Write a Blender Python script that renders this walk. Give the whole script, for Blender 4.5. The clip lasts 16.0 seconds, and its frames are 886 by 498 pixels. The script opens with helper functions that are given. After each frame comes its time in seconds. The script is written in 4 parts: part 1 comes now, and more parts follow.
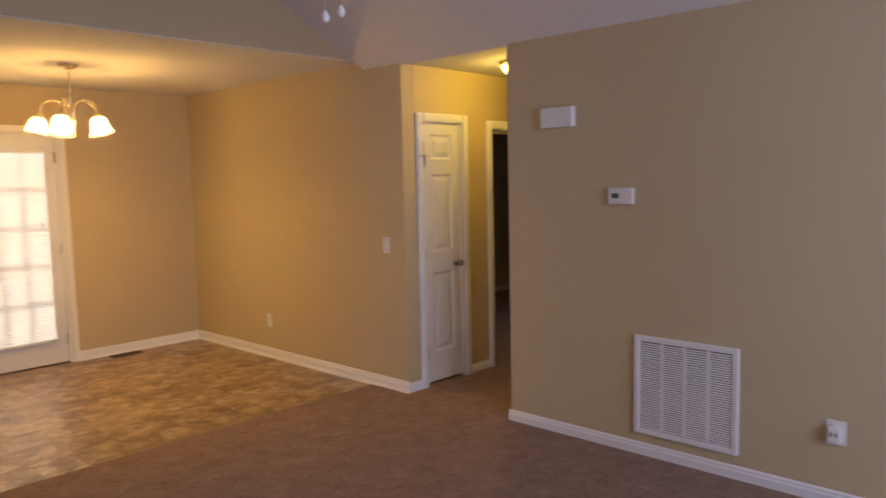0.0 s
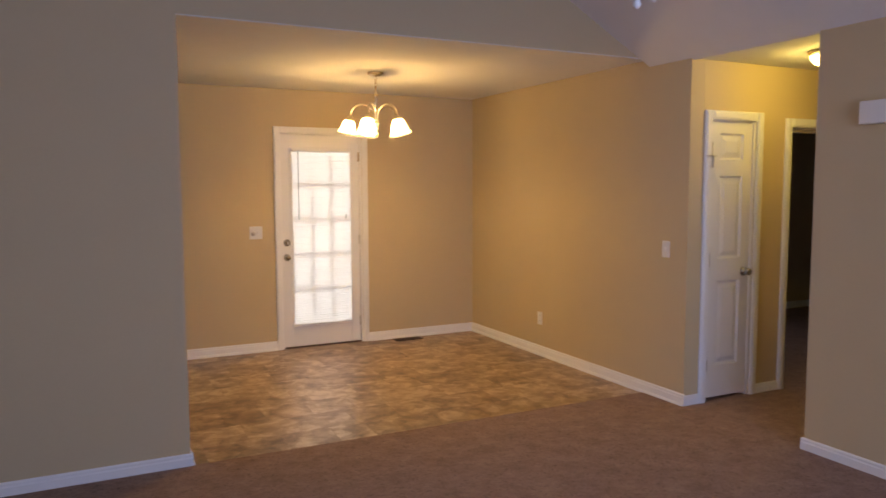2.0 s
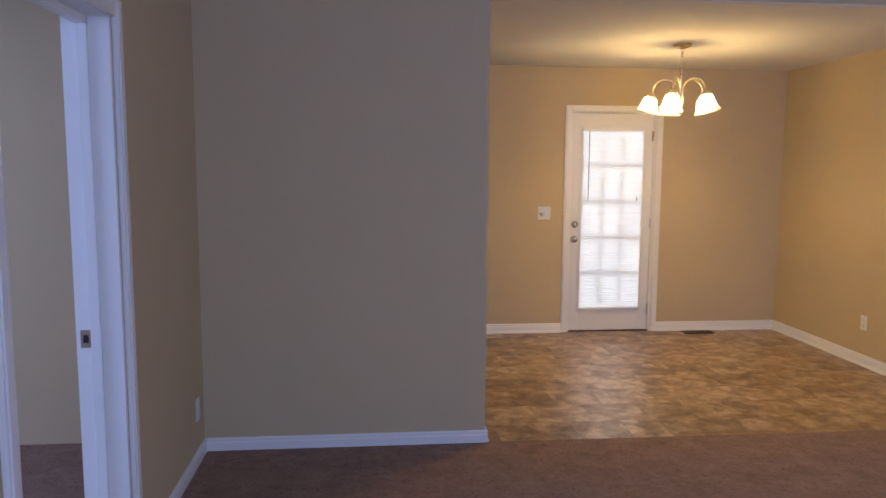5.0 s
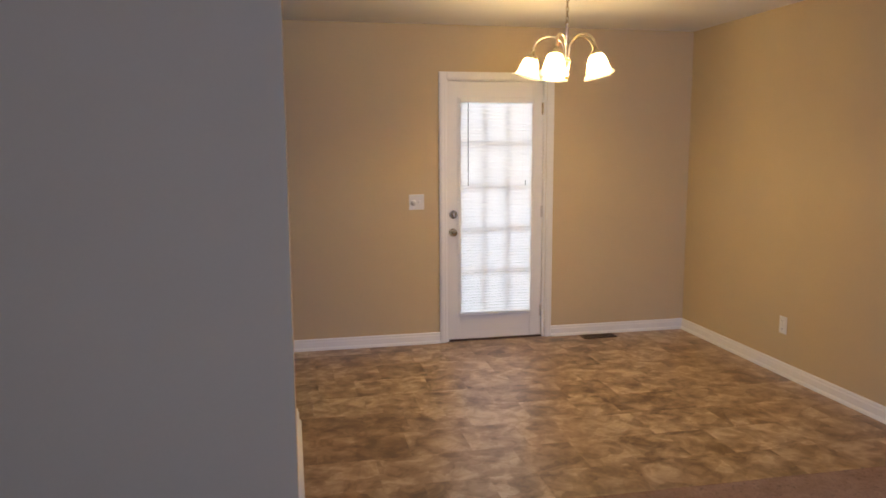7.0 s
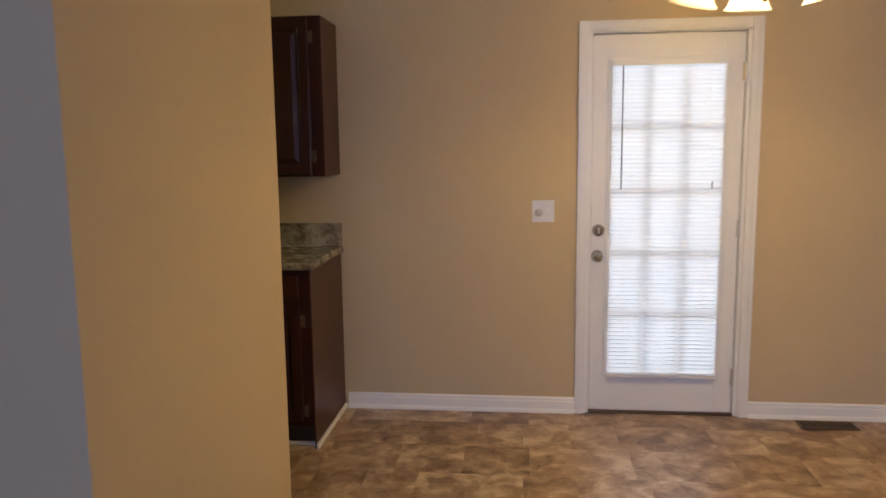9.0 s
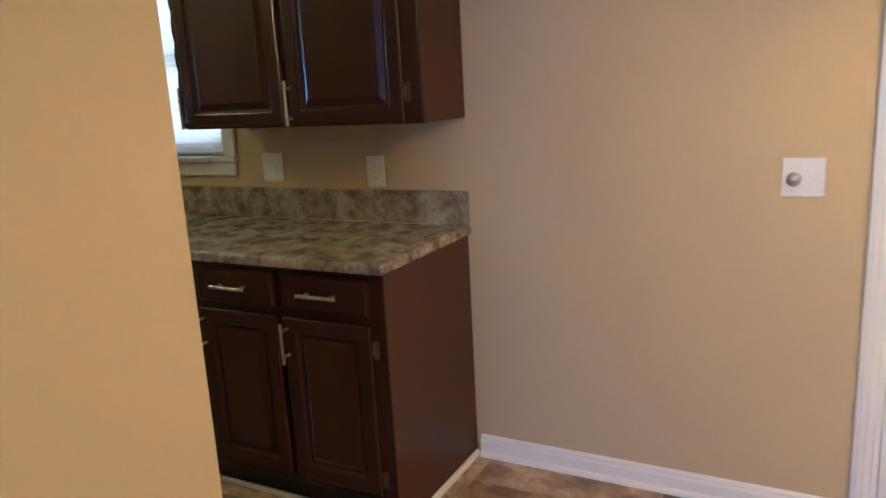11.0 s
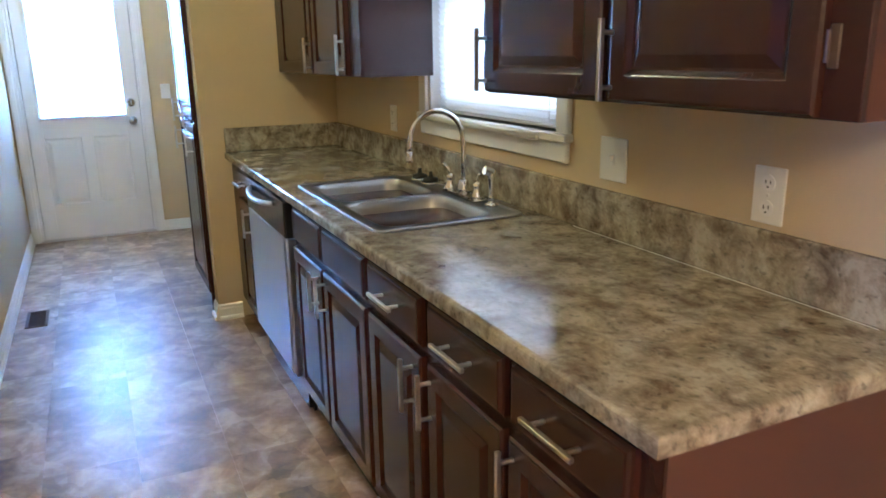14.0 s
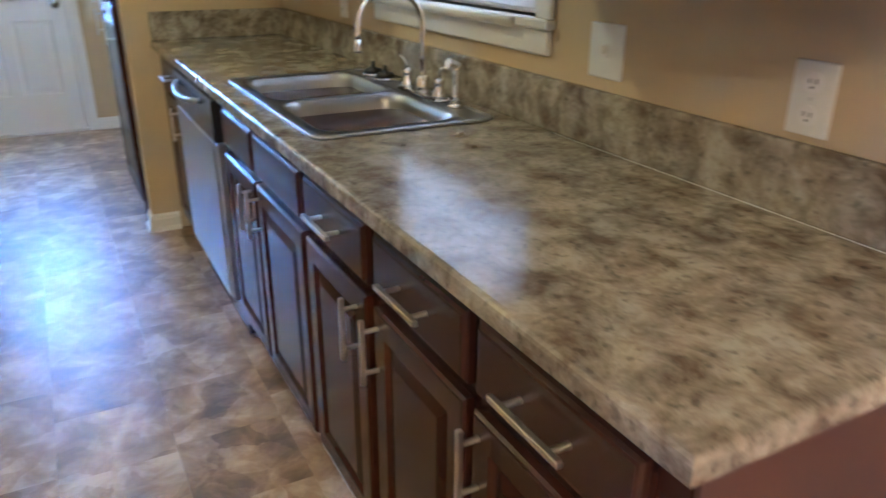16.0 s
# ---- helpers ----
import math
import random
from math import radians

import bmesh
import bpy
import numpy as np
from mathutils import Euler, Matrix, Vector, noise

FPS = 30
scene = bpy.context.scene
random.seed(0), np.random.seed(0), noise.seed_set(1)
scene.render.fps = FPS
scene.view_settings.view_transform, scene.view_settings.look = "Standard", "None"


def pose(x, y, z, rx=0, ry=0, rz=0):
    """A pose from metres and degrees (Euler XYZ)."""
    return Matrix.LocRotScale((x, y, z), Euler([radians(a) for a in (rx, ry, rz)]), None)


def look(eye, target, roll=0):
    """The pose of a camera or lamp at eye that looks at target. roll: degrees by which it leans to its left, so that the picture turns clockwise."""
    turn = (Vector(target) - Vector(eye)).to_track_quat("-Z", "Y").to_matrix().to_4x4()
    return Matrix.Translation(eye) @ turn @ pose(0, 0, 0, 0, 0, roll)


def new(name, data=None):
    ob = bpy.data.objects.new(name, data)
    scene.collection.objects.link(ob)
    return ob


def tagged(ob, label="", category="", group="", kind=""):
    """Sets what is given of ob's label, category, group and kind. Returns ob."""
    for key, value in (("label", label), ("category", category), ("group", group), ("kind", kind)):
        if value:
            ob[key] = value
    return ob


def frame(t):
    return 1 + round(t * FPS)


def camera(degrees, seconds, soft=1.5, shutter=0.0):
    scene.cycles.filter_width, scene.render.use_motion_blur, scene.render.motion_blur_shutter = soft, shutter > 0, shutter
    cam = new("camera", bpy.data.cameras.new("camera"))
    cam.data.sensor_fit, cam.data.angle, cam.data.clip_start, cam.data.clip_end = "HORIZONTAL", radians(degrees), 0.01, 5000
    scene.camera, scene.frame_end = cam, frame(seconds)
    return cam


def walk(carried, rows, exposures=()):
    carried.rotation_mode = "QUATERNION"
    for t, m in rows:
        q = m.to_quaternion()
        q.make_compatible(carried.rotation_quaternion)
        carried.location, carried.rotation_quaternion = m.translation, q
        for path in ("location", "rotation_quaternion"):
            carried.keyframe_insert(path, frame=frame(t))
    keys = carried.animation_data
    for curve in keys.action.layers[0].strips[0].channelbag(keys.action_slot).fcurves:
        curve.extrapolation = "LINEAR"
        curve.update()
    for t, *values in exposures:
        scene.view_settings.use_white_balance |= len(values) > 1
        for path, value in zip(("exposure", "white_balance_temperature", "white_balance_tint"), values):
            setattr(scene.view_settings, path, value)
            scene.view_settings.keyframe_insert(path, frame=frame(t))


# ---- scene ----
cam = camera(62.5, 16.0, soft=1.6, shutter=0.4)
PATH = [
    (0, (0.15, -0.22, 1.546), (1.601, 1.143, 1.351), -1.3),
    (0.5, (0.168, -0.192, 1.532), (1.432, 1.347, 1.342), -1.5),
    (1, (0.092, -0.17, 1.525), (1.183, 1.498, 1.359), -0.3),
    (1.5, (0.073, -0.155, 1.521), (1.072, 1.57, 1.363), -0.5),
    (2, (0.082, -0.151, 1.503), (0.967, 1.635, 1.333), -0.2),
    (2.5, (0.033, -0.137, 1.516), (0.768, 1.716, 1.361), -0.4),
    (3, (-0.019, -0.126, 1.518), (0.558, 1.783, 1.359), -0.6),
    (3.5, (-0.047, -0.087, 1.518), (0.379, 1.859, 1.338), -0.7),
    (4, (-0.085, -0.035, 1.535), (0.248, 1.925, 1.315), -0.1),
    (4.2, (-0.11, -0.017, 1.539), (0.164, 1.951, 1.309), -0.1),
    (6.3, (0.332, 0.568, 1.474), (0.503, 2.548, 1.248), 0.5),
    (6.5, (0.424, 0.724, 1.481), (0.67, 2.694, 1.236), 0.4),
    (7, (0.571, 1.102, 1.514), (0.974, 3.041, 1.233), -0.3),
    (7.5, (0.843, 1.411, 1.464), (1.093, 3.376, 1.192), 0.6),
    (8, (0.972, 1.926, 1.399), (1.282, 3.89, 1.179), -0.1),
    (8.5, (1.231, 2.27, 1.327), (1.366, 4.254, 1.106), 0.3),
    (9, (1.385, 2.644, 1.431), (1.168, 4.613, 1.156), -0.7),
    (9.5, (1.493, 3.085, 1.435), (1.231, 5.037, 1.084), -0.9),
    (10, (1.608, 3.471, 1.442), (1.114, 5.374, 1.076), 1.5),
    (10.2, (1.598, 3.611, 1.425), (0.998, 5.481, 1.047), -0.7),
    (12.3, (1.363, 4.932, 1.395), (0.005, 6.3, 0.862), 1.2),
    (12.5, (1.313, 5.04, 1.383), (-0.133, 6.322, 0.866), 0.6),
    (13, (1.24, 5.221, 1.389), (-0.374, 6.277, 0.861), 1.2),
    (13.5, (1.156, 5.263, 1.392), (-0.558, 6.148, 0.864), -0.1),
    (14, (1.061, 5.267, 1.396), (-0.684, 6.094, 0.876), -0.9),
    (14.5, (1.006, 5.256, 1.423), (-0.758, 6.128, 1.068), -0.2),
    (15, (0.989, 5.259, 1.375), (-0.645, 6.28, 0.835), 1.6),
    (15.5, (0.917, 5.305, 1.338), (-0.587, 6.421, 0.634), 0.7),
    (16, (0.768, 5.434, 1.329), (-0.856, 6.308, 0.554), 0.4),
]
EXPOSURES = [(0, -0.32, 9300, 6), (1, -0.28, 9000, 6), (2.2, -0.32, 7400, 4), (4, -0.34, 6450, 3), (7, -0.38, 6200, 1), (8.5, -0.46, 6000, 0), (9.2, -0.40, 5900, 0), (10, -0.32, 5750, 1), (12.3, 1.08, 4750, 2), (13, 1.27, 4700, 2), (13.5, 1.27, 4800, 4), (14.5, 1.05, 5150, 6), (15.5, 1.15, 4850, 8), (16, 1.2, 4750, 9)]
walk(cam, [(t, look(eye, target, roll)) for t, eye, target, roll in PATH], exposures=EXPOSURES)

# ---- world and light ----
world = bpy.data.worlds.new("world")
scene.world = world
world.use_nodes = True
wn = world.node_tree.nodes
sky = wn.new("ShaderNodeTexSky")
sky.sky_type, sky.sun_disc = "NISHITA", False
sky.sun_elevation, sky.sun_rotation = radians(48), radians(200)
world.node_tree.links.new(sky.outputs[0], wn["Background"].inputs[0])
wn["Background"].inputs[1].default_value = 0.12

DAY = (0.465, 0.60, 1.27)
WARM = (1.0, 0.63, 0.25)


def lamp(name, kind, place, power, color, size=(0.1, 0.1), aim=None, radius=0.03):
    data = bpy.data.lights.new(name, kind)
    data.energy, data.color = power, color
    if kind == "AREA":
        data.shape, data.size, data.size_y = "RECTANGLE", size[0], size[1]
    if kind == "POINT":
        data.shadow_soft_size = radius
    ob = new(name, data)
    ob.matrix_world = look(place, aim) if aim else pose(*place)
    return ob


sun_data = bpy.data.lights.new("sun", "SUN")
sun_data.energy, sun_data.angle, sun_data.color = 2.0, radians(0.6), (1.0, 0.95, 0.88)
sun = new("sun", sun_data)
sun.matrix_world = look((-8, -20, 24), (0, 0, 0))
lamp("living_window_light", "AREA", (1.75, -2.34, 1.5), 116, DAY, (2.5, 1.45), (1.75, 0, 1.4))
lamp("side_room_window_light", "AREA", (-4.48, 1.6, 1.5), 90, DAY, (1.2, 1.4), (0, 1.9, 1.4))
# added fill light that lifts the dark room; its window is unseen
lamp("far_room_fill_light", "AREA", (5.55, 6.10, 1.45), 5, DAY, (0.8, 1.0), (5.55, 0, 1.45))
lamp("patio_door_light", "AREA", (2.12, 7.0, 0.98), 35, (0.94, 0.93, 1.0), (1.1, 2.5), (2.12, 0, 0.98))
lamp("kitchen_window_light", "AREA", (-1.18, 7.0, 1.65), 19, (0.86, 0.92, 1.0), (1.2, 1.2), (-1.18, 0, 1.65))
lamp("kitchen_door_light", "AREA", (-5.62, 5.235, 1.43), 150, (0.27, 0.49, 1.0), (0.62, 0.98), (0, 5.235, 1.43))

# ---- materials ----


def material(name, color, rough=0.5, metal=0.0, coat=0.0, var=0.06, scale=30.0, bump=0.0, bump_scale=200.0, per_object=0.0, spec=0.5):
    """A surface with a broad and a fine variation of its colour and a fine relief."""
    mat = bpy.data.materials.new(name)
    mat.use_nodes = True
    n, l = mat.node_tree.nodes, mat.node_tree.links
    b = n["Principled BSDF"]
    b.inputs["Roughness"].default_value = rough
    b.inputs["Metallic"].default_value = metal
    b.inputs["Coat Weight"].default_value = coat
    b.inputs["Coat Roughness"].default_value = 0.10
    b.inputs["Specular IOR Level"].default_value = spec
    co = n.new("ShaderNodeTexCoord")
    total = None
    for k, (s, amount) in enumerate(((scale * 0.06, var), (scale, var * 0.7))):
        t = n.new("ShaderNodeTexNoise")
        t.inputs["Scale"].default_value, t.inputs["Detail"].default_value = s, 4
        l.new(co.outputs["Object"], t.inputs["Vector"])
        m = n.new("ShaderNodeMath")
        m.operation = "MULTIPLY_ADD"
        l.new(t.outputs["Fac"], m.inputs[0])
        m.inputs[1].default_value = 2 * amount
        if total is None:
            m.inputs[2].default_value = 1 - 1.7 * var
        else:
            l.new(total, m.inputs[2])
        total = m.outputs[0]
    if per_object:
        info = n.new("ShaderNodeObjectInfo")
        m = n.new("ShaderNodeMath")
        m.operation = "MULTIPLY_ADD"
        l.new(info.outputs["Random"], m.inputs[0])
        m.inputs[1].default_value = per_object
        l.new(total, m.inputs[2])
        total = m.outputs[0]
    mul = n.new("ShaderNodeVectorMath")
    mul.operation = "SCALE"
    mul.inputs[0].default_value = color
    l.new(total, mul.inputs["Scale"])
    l.new(mul.outputs[0], b.inputs["Base Color"])
    if bump:
        t = n.new("ShaderNodeTexNoise")
        t.inputs["Scale"].default_value, t.inputs["Detail"].default_value = bump_scale, 3
        l.new(co.outputs["Object"], t.inputs["Vector"])
        bp = n.new("ShaderNodeBump")
        bp.inputs["Strength"].default_value, bp.inputs["Distance"].default_value = bump, 0.004
        l.new(t.outputs["Fac"], bp.inputs["Height"])
        l.new(bp.outputs[0], b.inputs["Normal"])
    return mat


def ramped(name, stops, scale, rough, detail=8, distortion=0.6, specks=0.0, per_object=False, bump=0.0, coat=0.0, stretch=(1, 1, 1), gain=0.62, shards=0.0, speck_size=4.5):
    """A mottled surface: a cloudy pattern over colour stops, with dark specks if asked for."""
    mat = bpy.data.materials.new(name)
    mat.use_nodes = True
    n, l = mat.node_tree.nodes, mat.node_tree.links
    b = n["Principled BSDF"]
    b.inputs["Roughness"].default_value = rough
    b.inputs["Coat Weight"].default_value = coat
    b.inputs["Coat Roughness"].default_value = 0.30
    co = n.new("ShaderNodeTexCoord")
    vec = co.outputs["Object"]
    mp = n.new("ShaderNodeMapping")
    mp.inputs["Scale"].default_value = stretch
    l.new(vec, mp.inputs["Vector"])
    vec = mp.outputs[0]
    if per_object:
        info = n.new("ShaderNodeObjectInfo")
        sc = n.new("ShaderNodeVectorMath")
        sc.operation = "MULTIPLY_ADD"
        cmb = n.new("ShaderNodeCombineXYZ")
        for k in range(3):
            l.new(info.outputs["Random"], cmb.inputs[k])
        l.new(cmb.outputs[0], sc.inputs[0])
        sc.inputs[1].default_value = (37, 53, 11)
        l.new(vec, sc.inputs[2])
        vec = sc.outputs[0]
    t = n.new("ShaderNodeTexNoise")
    t.inputs["Scale"].default_value, t.inputs["Detail"].default_value, t.inputs["Distortion"].default_value = scale, detail, distortion
    t.inputs["Roughness"].default_value = gain
    l.new(vec, t.inputs["Vector"])
    fac = t.outputs["Fac"]
    if per_object:
        m = n.new("ShaderNodeMath")
        m.operation = "MULTIPLY_ADD"
        l.new(info.outputs["Random"], m.inputs[0])
        m.inputs[1].default_value = 0.15
        sub = n.new("ShaderNodeMath")
        sub.operation = "SUBTRACT"
        l.new(fac, sub.inputs[0])
        sub.inputs[1].default_value = 0.075
        l.new(sub.outputs[0], m.inputs[2])
        fac = m.outputs[0]
    if shards:
        # angular chips of stone, each a little lighter or darker than the next
        for size, share in ((6.5, 0.65), (15.0, 0.35)):
            wob = n.new("ShaderNodeTexNoise")
            wob.inputs["Scale"].default_value, wob.inputs["Detail"].default_value = size * 0.9, 3
            l.new(vec, wob.inputs["Vector"])
            shift = n.new("ShaderNodeVectorMath")
            shift.operation = "MULTIPLY_ADD"
            l.new(wob.outputs["Color"], shift.inputs[0])
            shift.inputs[1].default_value = (1.6 / size, 0.9 / size, 0)
            l.new(vec, shift.inputs[2])
            cell = n.new("ShaderNodeTexVoronoi")
            cell.inputs["Scale"].default_value = size
            l.new(shift.outputs[0], cell.inputs["Vector"])
            tone = n.new("ShaderNodeSeparateColor")
            l.new(cell.outputs["Color"], tone.inputs[0])
            add = n.new("ShaderNodeMath")
            add.operation = "MULTIPLY_ADD"
            l.new(tone.outputs[0], add.inputs[0])
            add.inputs[1].default_value = shards * share
            low = n.new("ShaderNodeMath")
            low.operation = "SUBTRACT"
            l.new(fac, low.inputs[0])
            low.inputs[1].default_value = shards * share * 0.5
            l.new(low.outputs[0], add.inputs[2])
            fac = add.outputs[0]
    r = n.new("ShaderNodeValToRGB")
    while len(r.color_ramp.elements) < len(stops):
        r.color_ramp.elements.new(0.5)
    for e, (p, c) in zip(r.color_ramp.elements, stops):
        e.position, e.color = p, (*c, 1)
    l.new(fac, r.inputs[0])
    col = r.outputs[0]
    if specks:
        t2 = n.new("ShaderNodeTexNoise")
        t2.inputs["Scale"].default_value, t2.inputs["Detail"].default_value = scale * speck_size, 5
        l.new(vec, t2.inputs["Vector"])
        r2 = n.new("ShaderNodeValToRGB")
        r2.color_ramp.elements[0].position, r2.color_ramp.elements[0].color = 0.33, (1 - specks,) * 3 + (1,)
        r2.color_ramp.elements[1].position, r2.color_ramp.elements[1].color = 0.42, (1, 1, 1, 1)
        l.new(t2.outputs["Fac"], r2.inputs[0])
        mx = n.new("ShaderNodeMix")
        mx.data_type, mx.blend_type = "RGBA", "MULTIPLY"
        mx.inputs["Factor"].default_value = 1
        l.new(col, mx.inputs["A"])
        l.new(r2.outputs[0], mx.inputs["B"])
        col = mx.outputs["Result"]
    l.new(col, b.inputs["Base Color"])
    if bump:
        bp = n.new("ShaderNodeBump")
        bp.inputs["Strength"].default_value, bp.inputs["Distance"].default_value = bump, 0.004
        l.new(t.outputs["Fac"], bp.inputs["Height"])
        l.new(bp.outputs[0], b.inputs["Normal"])
    return mat


def translucent(name, color, amount, rough=0.6):
    """White plastic or glass that lets light shine through it."""
    mat = bpy.data.materials.new(name)
    mat.use_nodes = True
    n, l = mat.node_tree.nodes, mat.node_tree.links
    b = n["Principled BSDF"]
    b.inputs["Base Color"].default_value = (*color, 1)
    b.inputs["Roughness"].default_value = rough
    tr = n.new("ShaderNodeBsdfTranslucent")
    tr.inputs["Color"].default_value = (*color, 1)
    mx = n.new("ShaderNodeMixShader")
    mx.inputs[0].default_value = amount
    l.new(b.outputs[0], mx.inputs[1])
    l.new(tr.outputs[0], mx.inputs[2])
    l.new(mx.outputs[0], n["Material Output"].inputs[0])
    return mat


def frosted(name, color):
    """Frosted lamp glass: part of the light goes straight through it, the rest is spread."""
    mat = translucent(name, color, 0.75, 0.3)
    n, l = mat.node_tree.nodes, mat.node_tree.links
    clear, mx = n.new("ShaderNodeBsdfTransparent"), n.new("ShaderNodeMixShader")
    mx.inputs[0].default_value = 0.36
    old = n["Material Output"].inputs[0].links[0].from_socket
    l.new(old, mx.inputs[1])
    l.new(clear.outputs[0], mx.inputs[2])
    l.new(mx.outputs[0], n["Material Output"].inputs[0])
    return mat


def pane_glass(name):
    mat = bpy.data.materials.new(name)
    mat.use_nodes = True
    n, l = mat.node_tree.nodes, mat.node_tree.links
    n.remove(n["Principled BSDF"])
    clear, gloss, mx, fr = (n.new("ShaderNodeBsdfTransparent"), n.new("ShaderNodeBsdfGlossy"), n.new("ShaderNodeMixShader"), n.new("ShaderNodeFresnel"))
    gloss.inputs["Roughness"].default_value = 0.02
    l.new(fr.outputs[0], mx.inputs[0])
    l.new(clear.outputs[0], mx.inputs[1])
    l.new(gloss.outputs[0], mx.inputs[2])
    l.new(mx.outputs[0], n["Material Output"].inputs[0])
    return mat


PAINT = material("beige_wall_paint", (0.56, 0.445, 0.275), 0.75, var=0.03, scale=60, bump=0.15, bump_scale=260, spec=0.25)
CEIL = material("white_ceiling_paint", (0.76, 0.75, 0.73), 0.9, var=0.03, scale=90, bump=0.5, bump_scale=140, spec=0.2)
TRIM = material("white_trim_paint", (0.80, 0.79, 0.77), 0.32, var=0.02, scale=40, bump=0.05, bump_scale=90)
DOORPAINT = material("white_door_paint", (0.78, 0.77, 0.75), 0.35, var=0.02, scale=30, bump=0.06, bump_scale=120)
CARPET = ramped("brown_carpet", [(0.34, (0.185, 0.112, 0.080)), (0.5, (0.275, 0.174, 0.130)), (0.66, (0.37, 0.25, 0.192))], 7, 0.95, detail=13, distortion=0.2, bump=1.0, gain=0.88, specks=0.35, speck_size=9)
VINYL = ramped("stone_vinyl", [(0.28, (0.105, 0.058, 0.029)), (0.42, (0.225, 0.138, 0.074)), (0.55, (0.360, 0.245, 0.148)), (0.72, (0.56, 0.44, 0.31))], 7.5, 0.42, detail=10, distortion=0.5, per_object=True, bump=0.06, coat=0.45, shards=0.24)
SUBFLOOR = material("vinyl_joint", (0.17, 0.11, 0.065), 0.5, var=0.1)
LAMINATE = ramped("stone_laminate", [(0.30, (0.085, 0.060, 0.040)), (0.41, (0.170, 0.137, 0.095)), (0.51, (0.285, 0.25, 0.185)), (0.62, (0.43, 0.395, 0.31)), (0.76, (0.27, 0.225, 0.165))], 13, 0.16, detail=14, distortion=0.3, specks=0.42, gain=0.72)
ESPRESSO = material("espresso_cabinet_finish", (0.036, 0.0118, 0.0078), 0.26, var=0.09, scale=18, coat=0.06, spec=0.31, bump=0.04, bump_scale=60)
SIDEWOOD = material("cabinet_side_laminate", (0.064, 0.0215, 0.0090), 0.40, var=0.08, scale=14, coat=0.05, spec=0.35)
KICK = material("dark_toe_kick", (0.02, 0.012, 0.010), 0.6, var=0.1)
NICKEL = material("brushed_nickel", (0.62, 0.60, 0.57), 0.28, metal=1.0, var=0.04, scale=120)
SATIN = material("polished_nickel", (0.50, 0.49, 0.46), 0.13, metal=1.0, var=0.03, scale=90)
CHROME = material("chrome", (0.80, 0.80, 0.80), 0.07, metal=1.0, var=0.01)
STEEL = material("stainless_steel", (0.37, 0.365, 0.35), 0.34, metal=1.0, var=0.05, scale=80)
DWSTEEL = material("dishwasher_steel", (0.44, 0.45, 0.47), 0.30, metal=0.9, var=0.03, scale=60)
BLACK = material("black_plastic", (0.015, 0.015, 0.016), 0.22, var=0.05)
RUBBER = material("black_rubber", (0.012, 0.012, 0.012), 0.55, var=0.05)
# near-black colour standing in for the shade inside holes, slots and ducts
HOLE_SHADE = material("painted_hole_shade", (0.02, 0.018, 0.016), 0.8, var=0.1)
BRASS = material("satin_brass", (0.68, 0.58, 0.41), 0.26, metal=1.0, var=0.04, scale=60)
BRONZE = material("brown_register_enamel", (0.085, 0.05, 0.028), 0.4, metal=0.3, var=0.05)
PLATE = material("white_wall_plate", (0.76, 0.75, 0.71), 0.3, var=0.02)
GREYLCD = material("grey_display", (0.10, 0.11, 0.10), 0.2, var=0.02)
SLAT = translucent("white_blind_slat", (0.87, 0.86, 0.87), 0.55)
SHADE = frosted("frosted_glass_shade", (0.93, 0.90, 0.84))
GLASS = pane_glass("window_pane")
BARK = material("grass_ground", (0.09, 0.12, 0.05), 0.9, var=0.3, scale=8)

# ---- mesh helpers ----


def add_box(bm, a, b, bevel=0.0, segments=1):
    made = bmesh.ops.create_cube(bm, size=1)["verts"]
    for v in made:
        v.co = [a[i] + (v.co[i] + 0.5) * (b[i] - a[i]) for i in range(3)]
    if bevel:
        edges = list({e for v in made for e in v.link_edges})
        bmesh.ops.bevel(bm, geom=edges, offset=bevel, segments=segments, affect="EDGES", profile=0.5)
    return bm


def block(a, b, bevel=0.0, segments=1):
    return add_box(bmesh.new(), a, b, bevel, segments)


def rod(bm, p, q, r, sides=14, r2=None):
    p, q = Vector(p), Vector(q)
    m = Matrix.Translation((p + q) / 2) @ (q - p).to_track_quat("Z", "Y").to_matrix().to_4x4()
    bmesh.ops.create_cone(bm, cap_ends=True, segments=sides, radius1=r, radius2=r if r2 is None else r2, depth=(q - p).length, matrix=m)
    return bm


def lathe(profile, sides=24, bm=None, at=(0, 0, 0)):
    """A turned shape: (radius, height) pairs about an upright axis."""
    bm = bm or bmesh.new()
    rings = []
    for r, z in profile:
        rings.append([bm.verts.new((at[0] + r * math.cos(2 * math.pi * k / sides), at[1] + r * math.sin(2 * math.pi * k / sides), at[2] + z)) for k in range(sides)])
    for a, b in zip(rings, rings[1:]):
        for k in range(sides):
            bm.faces.new((a[k], a[(k + 1) % sides], b[(k + 1) % sides], b[k]))
    for ring, turn in ((rings[0], -1), (rings[-1], 1)):
        if profile[0 if turn < 0 else -1][0] > 1e-4:
            bm.faces.new(ring[::turn])
    return bm


